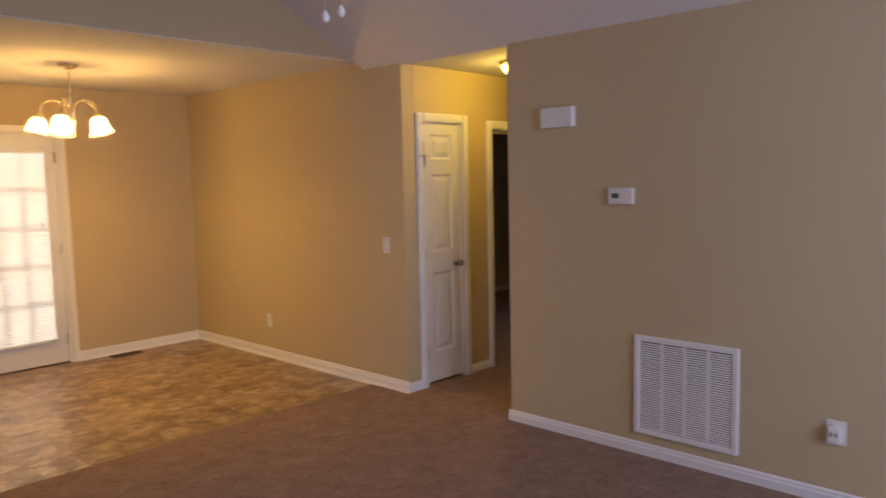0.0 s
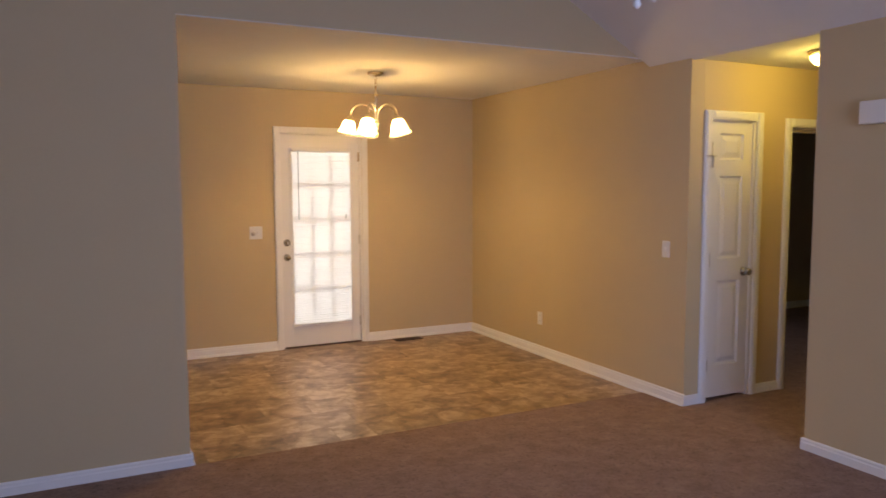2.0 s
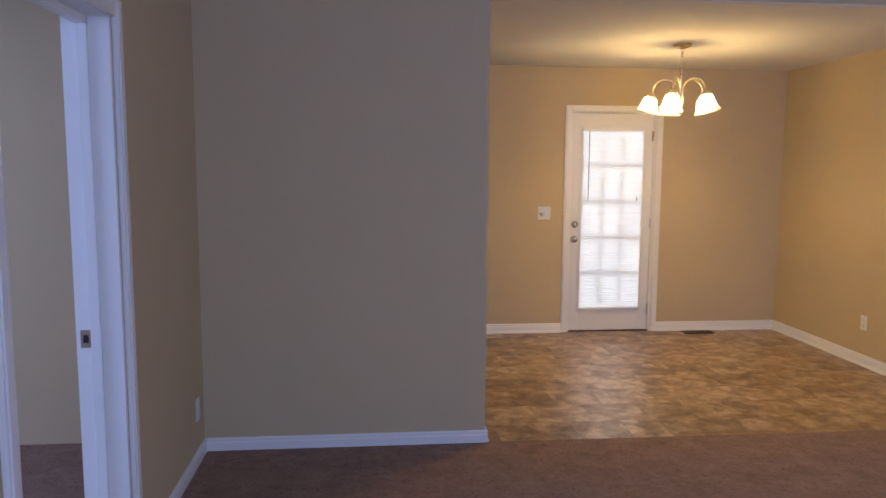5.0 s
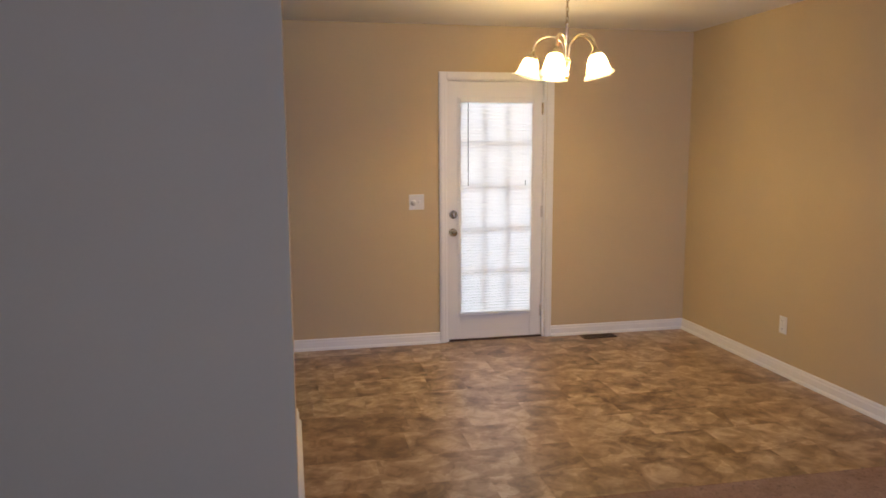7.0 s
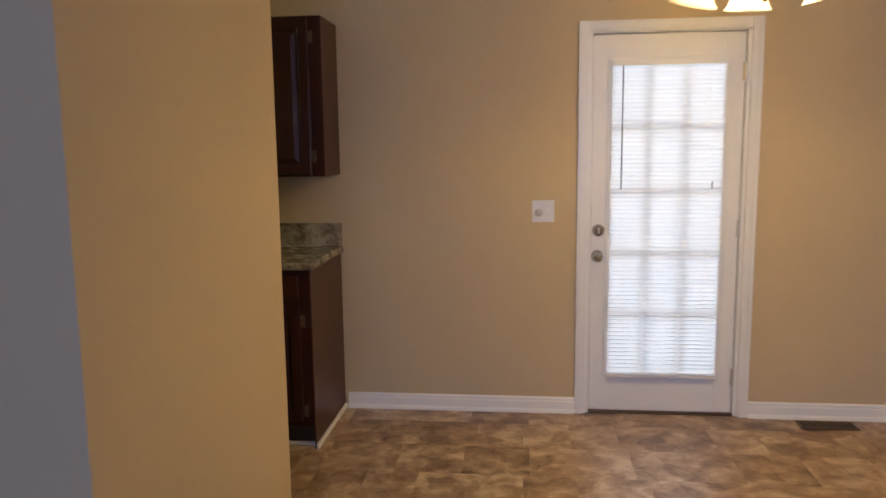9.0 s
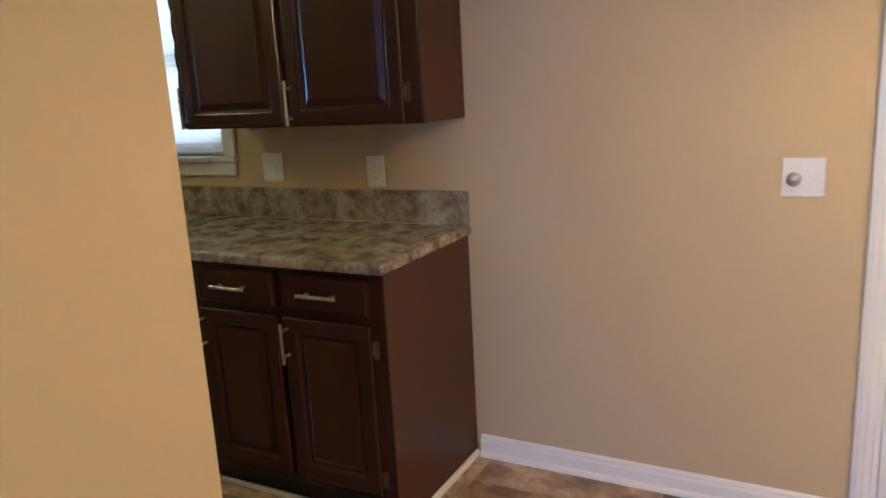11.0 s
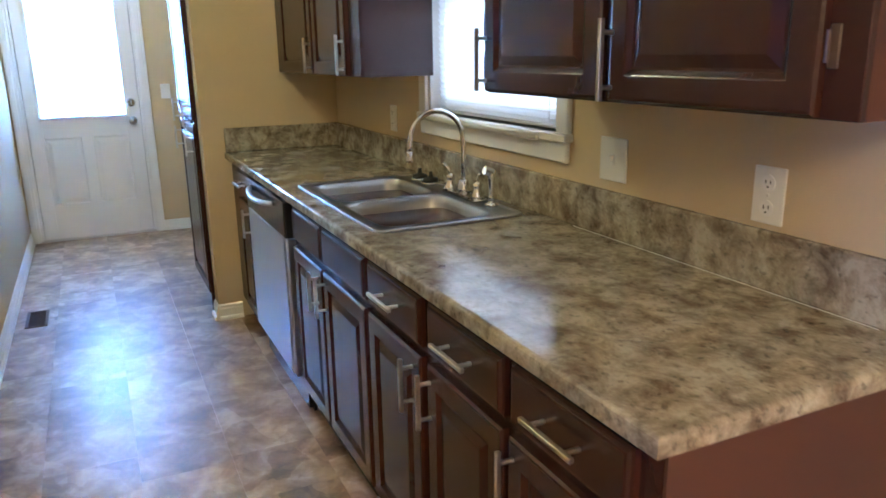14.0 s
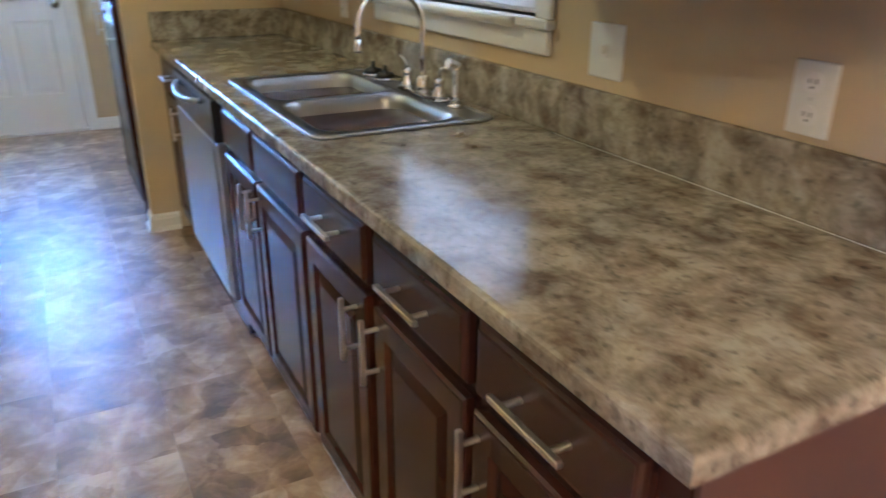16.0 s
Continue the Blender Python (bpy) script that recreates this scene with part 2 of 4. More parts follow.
def tube(points, r, sides=10, bm=None, taper=1.0):
    """A round bar along a line of points."""
    bm = bm or bmesh.new()
    pts = [Vector(p) for p in points]
    rings, up = [], Vector((0.13, 0.31, 0.94))
    for k, p in enumerate(pts):
        d = (pts[min(k + 1, len(pts) - 1)] - pts[max(k - 1, 0)]).normalized()
        u = d.cross(up)
        u = u.normalized() if u.length > 1e-3 else Vector((1, 0, 0))
        v = d.cross(u).normalized()
        rr = r * (1 + (taper - 1) * k / (len(pts) - 1))
        rings.append([bm.verts.new(p + rr * (math.cos(a) * u + math.sin(a) * v)) for a in (2 * math.pi * j / sides for j in range(sides))])
    for a, b in zip(rings, rings[1:]):
        for j in range(sides):
            bm.faces.new((a[j], a[(j + 1) % sides], b[(j + 1) % sides], b[j]))
    bm.faces.new(rings[0][::-1])
    bm.faces.new(rings[-1])
    return bm


def ringed(x0, z0, x1, z1, y, rings):
    """A face towards -y made of nested rectangles: (inset, depth towards +y) pairs, closed by a field."""
    bm = bmesh.new()
    loops = []
    for i, d in rings:
        loops.append([bm.verts.new(c) for c in ((x0 + i, y + d, z0 + i), (x1 - i, y + d, z0 + i), (x1 - i, y + d, z1 - i), (x0 + i, y + d, z1 - i))])
    for a, b in zip(loops, loops[1:]):
        for k in range(4):
            bm.faces.new((a[k], a[(k + 1) % 4], b[(k + 1) % 4], b[k]))
    bm.faces.new(loops[-1])
    bm.faces.new(loops[0][::-1])
    return bm


def finish(name, bm, mat, smooth=False):
    bmesh.ops.recalc_face_normals(bm, faces=bm.faces)
    me = bpy.data.meshes.new(name)
    bm.to_mesh(me)
    bm.free()
    me.materials.append(mat)
    if smooth:
        for p in me.polygons:
            p.use_smooth = True
    return me


def part(name, bm, mat, parent, label="", smooth=False):
    ob = new(name, bm if isinstance(bm, bpy.types.Mesh) else finish(name, bm, mat, smooth))
    ob.parent = parent
    return tagged(ob, label)


def thing(name, label, category, m=None, group="", kind=""):
    ob = new(name)
    ob.empty_display_size = 0.1
    if m is not None:
        ob.matrix_world = m
    return tagged(ob, label, category, group, kind)


def solid(name, bm, mat, label, category, smooth=False, kind="", group=""):
    return tagged(new(name, finish(name, bm, mat, smooth)), label, category, group, kind)


def wall(name, along, at, thick, u0, u1, z0, z1, label, openings=(), mat=None):
    """A wall whose length runs along x or y, with real openings (u0, u1, z0, z1) through it."""
    us = sorted({u0, u1, *[o[0] for o in openings], *[o[1] for o in openings]})
    zs = sorted({z0, z1, *[o[2] for o in openings], *[o[3] for o in openings]})
    bm = bmesh.new()
    for a, b in zip(us, us[1:]):
        for c, d in zip(zs, zs[1:]):
            mu, mz = (a + b) / 2, (c + d) / 2
            if any(o[0] < mu < o[1] and o[2] < mz < o[3] for o in openings):
                continue
            if along == "x":
                add_box(bm, (a, min(at, at + thick), c), (b, max(at, at + thick), d))
            else:
                add_box(bm, (min(at, at + thick), a, c), (max(at, at + thick), b, d))
    bmesh.ops.remove_doubles(bm, verts=bm.verts, dist=1e-5)
    keys = {}
    for f in bm.faces:
        keys.setdefault(tuple(round(c, 4) for c in f.calc_center_median()), []).append(f)
    bmesh.ops.delete(bm, geom=[f for fs in keys.values() if len(fs) > 1 for f in fs], context="FACES")
    return solid(name, bm, mat or PAINT, label, "wall", kind="structure")


# ---- structure: rooms ----
BACK, RIGHT, LEFT, GABLE, OPX = 6.50, 3.72, -0.94, 3.895, 0.56
HALLY, GRILLEY, HALLX = 3.497, 2.567, 5.90
H, HL = 2.39, 2.340  # flat ceiling, and the lower hall ceiling and foot of the vault
RIDGEX, RIDGEZ = 1.44, 3.60
SOUTH = -2.30

wall("wall_back", "x", BACK, 0.15, -5.6, RIGHT + 0.12, 0, H + 0.06, "beige painted back wall with patio door and kitchen window",
     [(1.72, 2.51, -0.01, 2.01), (-1.65, -0.73, 1.165, 2.00)])
wall("wall_dining", "y", RIGHT, 0.12, HALLY + 0.001, BACK, 0, H, "beige painted dining room side wall")
wall("wall_hall_north", "x", HALLY, 0.12, RIGHT + 0.12, 8.72, 0, H, "beige painted hall wall with closet door and open doorway", [(3.908, 4.336, -0.01, 1.958), (4.69, 5.50, -0.01, 1.935)])
wall("wall_hall_end", "y", HALLX, 0.12, GRILLEY - 0.12, HALLY, 0, H, "beige painted hall end wall")
wall("wall_hall_south", "x", GRILLEY, -0.12, RIGHT + 0.12, HALLX, 0, H, "beige painted hall side wall")
wall("wall_living", "y", RIGHT, 0.12, SOUTH, GRILLEY, 0, H, "beige painted living room wall with air return grille")
wall("wall_left", "y", LEFT, -0.16, SOUTH, 4.78, 0, H + 0.03, "beige painted side wall with a cased doorway", [(1.89, 2.73, -0.01, 2.03)])
wall("wall_south", "x", SOUTH, -0.12, LEFT - 0.16, RIGHT + 0.12, 0, 4.0, "beige wall with a wide window", [(0.45, 3.05, 0.75, 2.25)])


def gable():
    bm = bmesh.new()
    xs = [(LEFT, 0), (OPX, 0), (OPX, H + 0.005), (RIGHT + 0.1, H + 0.005), (RIGHT + 0.1, H + 0.03), (RIDGEX, RIDGEZ + 0.1), (LEFT, H + 0.06)]
    lo = [bm.verts.new((x, GABLE, z)) for x, z in xs]
    hi = [bm.verts.new((x, GABLE + 0.12, z)) for x, z in xs]
    bm.faces.new(lo)
    bm.faces.new(hi[::-1])
    for k in range(len(xs)):
        j = (k + 1) % len(xs)
        bm.faces.new((lo[k], lo[j], hi[j], hi[k]))
    bmesh.ops.triangulate(bm, faces=bm.faces)
    return bm


solid("wall_gable", gable(), PAINT, "beige painted gable wall over the wide dining opening", "wall", kind="structure")
wall("wall_opening_end", "y", OPX, -0.12, GABLE + 0.12, 5.05, 0, H, "beige painted wall end beside the dining opening")
wall("wall_kitchen_block", "x", 4.78, -0.12, LEFT + 0.001, OPX - 0.12, 0, H, "beige painted kitchen wall")
wall("wall_kitchen_south", "x", 4.736, -0.12, -5.6, LEFT - 0.16, 0, H, "beige painted kitchen side wall")
wall("wall_kitchen_stub", "y", -2.876, -0.12, 5.773, BACK, 0, H, "beige painted short wall at the counter's end")
wall("wall_kitchen_end", "y", -5.30, -0.15, 4.65, BACK, 0, H, "beige painted end wall with an outside door", [(4.81, 5.655, -0.01, 2.085)])
# plain rooms behind the openings
wall("wall_side_room_west", "y", -4.5, -0.12, 0.0, 4.53, 0, H, "plain side room wall with window", [(1.0, 2.2, 0.8, 2.2)])
wall("wall_side_room_north", "x", 4.05, 0.12, -4.5, LEFT - 0.16, 0, H, "plain painted side room wall")
wall("wall_side_room_south", "x", 0.0, -0.12, -4.6, LEFT - 0.16, 0, H, "plain painted side room wall")
wall("wall_far_room_east", "y", 8.60, 0.12, HALLY + 0.12, 5.92, 0, H, "plain painted wall of the dark room")
# the opening is cut only for the added window
wall("wall_far_room_north", "x", 5.92, 0.12, 4.56, 8.72, 0, H, "plain painted wall of the dark room", [(5.1, 6.0, 0.9, 2.0)])
wall("wall_far_room_west", "y", 4.56, 0.10, HALLY + 0.12, 5.92, 0, H, "plain painted wall of the dark room")
wall("wall_closet_back", "x", 4.3, 0.1, RIGHT + 0.12, 4.56, 0, H, "plain closet wall")

solid("ceiling_dining", block((-5.6, GABLE + 0.003, H), (RIGHT, BACK, H + 0.06)), CEIL, "white textured flat ceiling", "ceiling", kind="structure")
solid("ceiling_hall", block((RIGHT + 0.021, GRILLEY - 0.12, HL), (HALLX + 0.12, HALLY, HL + 0.06)), CEIL, "white hall ceiling", "ceiling", kind="structure")
solid("ceiling_far_room", block((RIGHT + 0.121, HALLY + 0.001, H), (8.72, 6.04, H + 0.06)), CEIL, "white ceiling", "ceiling", kind="structure")
solid("ceiling_side_room", block((-4.62, -0.12, H), (LEFT - 0.16, 4.65, H + 0.06)), CEIL, "white ceiling", "ceiling", kind="structure")


def slope(x0, z0, x1, z1):
    bm = bmesh.new()
    vs = []
    for y in (SOUTH - 0.1, GABLE):
        for x, z in ((x0, z0), (x1, z1), (x1, z1 + 0.08), (x0, z0 + 0.08)):
            vs.append(bm.verts.new((x, y, z)))
    for q in ((0, 1, 5, 4), (1, 2, 6, 5), (2, 3, 7, 6), (3, 0, 4, 7), (3, 2, 1, 0), (4, 5, 6, 7)):
        bm.faces.new([vs[i] for i in q])
    return bm


solid("ceiling_vault_right", slope(RIGHT + 0.02, HL - 0.011, RIDGEX, RIDGEZ), CEIL, "white textured sloping vault ceiling", "ceiling", kind="structure")
solid("ceiling_vault_left", slope(LEFT - 0.16, 2.28, RIDGEX, RIDGEZ), CEIL, "white textured sloping vault ceiling", "ceiling", kind="structure")

solid("floor", block((-5.6, SOUTH - 0.12, -0.12), (8.8, BACK + 0.15, -0.012)), SUBFLOOR, "floor slab under the coverings", "floor", kind="structure")


def carpet():
    bm = bmesh.new()
    for poly in ([(LEFT - 0.16, SOUTH), (RIGHT + 0.12, SOUTH), (RIGHT + 0.12, 3.875), (RIGHT, 3.875), (OPX, 3.89), (LEFT - 0.16, 3.89)],
                 [(RIGHT + 0.121, GRILLEY - 0.1), (HALLX + 0.1, GRILLEY - 0.1), (HALLX + 0.1, HALLY + 0.06), (RIGHT + 0.121, HALLY + 0.06)],
                 [(4.65, HALLY + 0.0605), (8.65, HALLY + 0.0605), (8.65, 5.97), (4.65, 5.97)],
                 [(-4.6, 0), (LEFT - 0.161, 0), (LEFT - 0.161, 4.05), (-4.6, 4.05)]):
        lo = [bm.verts.new((x, y, -0.012)) for x, y in poly]
        hi = [bm.verts.new((x, y, 0.006)) for x, y in poly]
        bm.faces.new(hi)
        for k in range(len(poly)):
            j = (k + 1) % len(poly)
            bm.faces.new((lo[k], lo[j], hi[j], hi[k]))
    bmesh.ops.triangulate(bm, faces=bm.faces)
    return bm


solid("carpet", carpet(), CARPET, "brown cut-pile wall-to-wall carpet", "carpet", kind="structure")

solid("ground", block((-60, -60, -0.4), (60, 60, -0.3)), BARK, "grass ground outside", "ground", kind="structure")

# ---- trim ----


def base_run(p, q, n, h=0.085, shoe=True):
    """A baseboard along a wall from p to q; n points into the room."""
    p, q, n = Vector((*p, 0)), Vector((*q, 0)), Vector((*n, 0))
    bm = bmesh.new()
    prof = [(0.0145, 0), (0.0145, h - 0.026), (0.010, h - 0.019), (0.010, h - 0.008), (0.004, h), (0.0, h), (0.0, 0)]
    if shoe:
        prof = [(0.026, 0), (0.025, 0.010), (0.020, 0.018), (0.0145, 0.021)] + prof[1:]
    a = [bm.verts.new(p + n * d + Vector((0, 0, z))) for d, z in prof]
    b = [bm.verts.new(q + n * d + Vector((0, 0, z))) for d, z in prof]
    for k in range(len(prof)):
        j = (k + 1) % len(prof)
        bm.faces.new((a[k], a[j], b[j], b[k]))
    bm.faces.new(a[::-1])
    bm.faces.new(b)
    solid("baseboard", bm, TRIM, "white painted moulded baseboard" + (" with quarter-round shoe" if shoe else ""), "baseboard", kind="structure")


for p, q, n in (((0.42, BACK), (1.665, BACK), (0, -1)), ((2.565, BACK), (RIGHT, BACK), (0, -1)), ((RIGHT, HALLY - 0.014), (RIGHT, BACK - 0.014), (-1, 0)),
                ((RIGHT, HALLY), (3.849, HALLY), (0, -1)), ((4.395, HALLY), (4.628, HALLY), (0, -1)), ((5.562, HALLY), (HALLX, HALLY), (0, -1)),
                ((RIGHT, SOUTH), (RIGHT, GRILLEY + 0.014), (-1, 0)), ((RIGHT, GRILLEY), (HALLX, GRILLEY), (0, 1)),
                ((LEFT + 0.014, GABLE), (OPX + 0.014, GABLE), (0, -1)), ((OPX, GABLE), (OPX, 5.05), (1, 0)),
                ((LEFT, 2.795), (LEFT, GABLE), (1, 0)), ((LEFT, SOUTH), (LEFT, 1.825), (1, 0)),
                ((-2.996, 5.773), (-2.876 + 0.014, 5.773), (0, -1)), ((-2.876, 5.773), (-2.876, 5.90), (1, 0)),
                ((-5.30, 4.736), (-1.17, 4.736), (0, 1)), ((-5.30, 5.72), (-5.30, BACK), (1, 0)),
                ((8.6, HALLY + 0.12), (8.6, 5.92), (-1, 0)), ((4.70, 5.92), (8.6, 5.92), (0, -1))):
    tiled = p[1] > GABLE or q[1] > GABLE + 0.1
    base_run(p, q, n, 0.085 if tiled else 0.073, tiled)


def casing(name, m, width, height, w=0.065, label="white painted door casing"):
    """Three mitred boards round an opening; local x along the wall, front towards -y."""
    c = thing(name, label, "door trim", m, kind="structure")
    for nm, a, b in (("side_casing", (-w, -0.018, 0), (0, 0, height + w)), ("side_casing", (width, -0.018, 0), (width + w, 0, height + w)), ("head_casing", (0.0005, -0.018, height), (width - 0.0005, 0, height + w))):
        bm = block(a, b, 0.004)
        a2 = [a[0] + 0.012, a[1] - 0.005, a[2] + (0.012 if nm == "head_casing" else 0)]
        b2 = [b[0] - 0.022, a[1] + 0.001, b[2] - 0.012]
        add_box(bm, a2, b2, 0.002)
        part(nm, bm, TRIM, c)
    return c


def jambs(name, m, width, height, depth, stop=0.06, label="white painted door jamb"):
    c = thing(name, label, "door trim", m, kind="structure")
    part("jamb", block((0.0, 0.001, 0), (0.018, depth, height)), TRIM, c)
    part("jamb", block((width - 0.018, 0.001, 0), (width, depth, height)), TRIM, c)
    part("head_jamb", block((0.018, 0.001, height - 0.018), (width - 0.018, depth, height)), TRIM, c)
    if stop:
        part("head_stop", block((0.018, stop, height - 0.045), (width - 0.018, stop + 0.035, height - 0.018), 0.002), TRIM, c)
        part("door_stop", block((0.018, stop, 0), (0.03, stop + 0.035, height - 0.018), 0.002), TRIM, c)
        part("door_stop", block((width - 0.03, stop, 0), (width - 0.018, stop + 0.035, height - 0.018), 0.002), TRIM, c)
    return c

# ---- doors and windows ----


def facing(x, y, z, way):
    """A pose whose local -y looks in the named world direction."""
    return pose(x, y, z, 0, 0, {"-y": 0, "+x": 90, "+y": 180, "-x": -90}[way])


def knob(parent, x, z, y=0.0, mat=SATIN, label="round satin nickel knob"):
    bm = lathe([(0.0, -0.062), (0.018, -0.060), (0.026, -0.050), (0.025, -0.040), (0.013, -0.030), (0.011, -0.012), (0.030, -0.010), (0.033, 0.0)], 20)
    bmesh.ops.transform(bm, matrix=Matrix.Translation((x, y, z)) @ Matrix.Rotation(radians(-90), 4, "X"), verts=bm.verts)
    return part("knob", bm, mat, parent, label, True)


def deadbolt(parent, x, z, y=0.0):
    bm = lathe([(0.0, -0.020), (0.019, -0.019), (0.022, -0.014), (0.031, -0.012), (0.033, 0.0)], 20)
    bmesh.ops.transform(bm, matrix=Matrix.Translation((x, y, z)) @ Matrix.Rotation(radians(-90), 4, "X"), verts=bm.verts)
    d = part("deadbolt", bm, SATIN, parent, "satin nickel deadbolt", True)
    part("thumb_turn", block((x - 0.004, y - 0.035, z - 0.014), (x + 0.004, y - 0.019, z + 0.014), 0.002), NICKEL, d)


def hinge(parent, x, z, y=0.0, mat=NICKEL):
    bm = rod(bmesh.new(), (x, y - 0.008, z - 0.045), (x, y - 0.008, z + 0.045), 0.006, 10)
    add_box(bm, (x - 0.012, y - 0.003, z - 0.045), (x + 0.012, y + 0.001, z + 0.045))
    part("hinge", bm, mat, parent)


def blind(name, m, width, top, bottom, pitch, tilt, label, wand=0.0, headrail=True):
    b = thing(name, label, "blind", m)
    if headrail:
        part("headrail", block((-0.004, -0.022, top - 0.03), (width + 0.004, 0.012, top), 0.003), TRIM, b)
    bm = bmesh.new()
    prof = [(-0.0125, 0.0), (-0.006, 0.0022), (0.0, 0.003), (0.006, 0.0022), (0.0125, 0.0)]
    ends = [[bm.verts.new((x, d, z)) for d, z in prof] for x in (0.0, width)]
    for k in range(4):
        bm.faces.new((ends[0][k], ends[0][k + 1], ends[1][k + 1], ends[1][k]))
    me = finish("slat", bm, SLAT, True)
    count = int((top - 0.045 - bottom - 0.014) / pitch) + 1
    for k in range(count):
        s = part("slat", me, SLAT, b)
        s.matrix_local = pose(0, random.uniform(-0.0003, 0.0003), top - 0.045 - k * pitch, tilt + random.uniform(-0.9, 0.9), random.uniform(-0.03, 0.03), 0)
    part("bottom_rail", block((-0.002, -0.010, bottom), (width + 0.002, 0.010, bottom + 0.010), 0.003), SLAT, b)
    for x in (0.08, width - 0.08):
        part("ladder_cord", rod(bmesh.new(), (x, -0.013, bottom + 0.01), (x, -0.013, top - 0.03), 0.0009, 6), TRIM, b)
    if wand:
        part("tilt_wand", rod(bmesh.new(), (0.055, -0.024, top - 0.03 - wand), (0.055, -0.024, top - 0.03), 0.0035, 8), GREYLCD, b, "grey plastic tilt wand")
        part("cord_tassel", rod(bmesh.new(), (width - 0.06, -0.022, top - wand - 0.03), (width - 0.06, -0.022, top - wand + 0.01), 0.004, 8, 0.002), GREYLCD, b)
    return b


# patio door with full glass and a blind
D1X, D1W, D1H = 1.72, 0.79, 2.01
casing("trim_patio_door", facing(D1X, BACK, 0, "-y"), D1W, D1H - 0.012, 0.055)
jambs("jamb_patio_door", facing(D1X, BACK, 0, "-y"), D1W, D1H, 0.15, 0.075)
d1 = thing("door_1", "white painted steel patio door with full glass, closed", "door", facing(D1X + 0.02, BACK + 0.025, 0, "-y"), kind="structure")
W1, GX0, GX1, GZ0, GZ1 = D1W - 0.04, 0.096, 0.656, 0.222, 1.850
part("stile", block((0.002, 0, 0.012), (GX0, 0.044, 1.988), 0.002), DOORPAINT, d1)
part("stile", block((GX1, 0, 0.012), (W1 - 0.002, 0.044, 1.988), 0.002), DOORPAINT, d1)
part("bottom_rail", block((GX0, 0.0005, 0.012), (GX1, 0.0435, GZ0)), DOORPAINT, d1)
part("top_rail", block((GX0, 0.0005, GZ1), (GX1, 0.0435, 1.988)), DOORPAINT, d1)
for a, b in (((GX0 - 0.022, -0.010, GZ0 - 0.022), (GX0 + 0.004, 0, GZ1 + 0.022)), ((GX1 - 0.004, -0.010, GZ0 - 0.022), (GX1 + 0.022, 0, GZ1 + 0.022)),
             ((GX0 + 0.004, -0.010, GZ0 - 0.022), (GX1 - 0.004, 0, GZ0 + 0.004)), ((GX0 + 0.004, -0.010, GZ1 - 0.004), (GX1 - 0.004, 0, GZ1 + 0.022))):
    part("glass_frame", block(a, b, 0.003), DOORPAINT, d1)
for k in range(3):
    for j in range(5):
        x0, x1 = GX0 + (GX1 - GX0) * k / 3, GX0 + (GX1 - GX0) * (k + 1) / 3
        z0, z1 = GZ0 + (GZ1 - GZ0) * j / 5, GZ0 + (GZ1 - GZ0) * (j + 1) / 5
        p = part("pane", block((x0 + 0.004, 0.024, z0 + 0.004), (x1 - 0.004, 0.028, z1 - 0.004)), GLASS, d1)
        p.visible_shadow = False
for k in (1, 2):
    x = GX0 + (GX1 - GX0) * k / 3
    part("muntin", block((x - 0.010, 0.016, GZ0), (x + 0.010, 0.036, GZ1), 0.003), DOORPAINT, d1)
for j in (1, 2, 3, 4):
    z = GZ0 + (GZ1 - GZ0) * j / 5
    part("muntin", block((GX0, 0.0165, z - 0.012), (GX1, 0.0355, z + 0.012), 0.003), DOORPAINT, d1)
knob(d1, 0.036, 0.853)
deadbolt(d1, 0.040, 0.990)
for z in (0.21, 1.0, 1.79):
    hinge(d1, W1 - 0.001, z, mat=BRASS if z > 1.5 else NICKEL)
part("threshold", block((-0.02, -0.02, 0.0), (W1 + 0.02, 0.10, 0.012), 0.003), BRONZE, d1, "dark bronze threshold strip")
blind("mini_blind", facing(D1X + 0.02 + GX0 - 0.004, BACK + 0.008, 0, "-y"), GX1 - GX0 + 0.008, GZ1 + 0.008, GZ0 - 0.02, 0.0218, -65, "white mini blind, closed, over the patio door glass", 0.62)

# closet door in the hall
CX0, CW, CH = 3.908, 0.428, 1.958
casing("trim_closet_door", facing(CX0, HALLY, 0, "-y"), CW, CH - 0.01, 0.062)
jambs("jamb_closet_door", facing(CX0, HALLY, 0, "-y"), CW, CH, 0.12, 0.045)


def panelled(name, m, width, height, panels, label, thick=0.035):
    """A moulded door with raised panels; the panels are (x0, z0, x1, z1)."""
    d = thing(name, label, "door", m, kind="structure")
    part("slab", block((0, 0.0125, 0.012), (width, thick, height)), DOORPAINT, d)
    us = sorted({0.0, width, *[p[0] for p in panels], *[p[2] for p in panels]})
    zs = sorted({0.012, height, *[p[1] for p in panels], *[p[3] for p in panels]})
    bm = bmesh.new()
    for a, b in zip(us, us[1:]):
        for c, e in zip(zs, zs[1:]):
            mx, mz = (a + b) / 2, (c + e) / 2
            if not any(p[0] < mx < p[2] and p[1] < mz < p[3] for p in panels):
                add_box(bm, (a, 0, c), (b, 0.0127, e))
    bmesh.ops.remove_doubles(bm, verts=bm.verts, dist=1e-5)
    part("frame_face", bm, DOORPAINT, d)
    for x0, z0, x1, z1 in panels:
        part("panel", ringed(x0, z0, x1, z1, 0.0, [(0, 0.0128), (0, 0), (0.012, 0.0122), (0.024, 0.0122), (0.052, 0.003), (0.054, 0.0028)]), DOORPAINT, d)
    return d


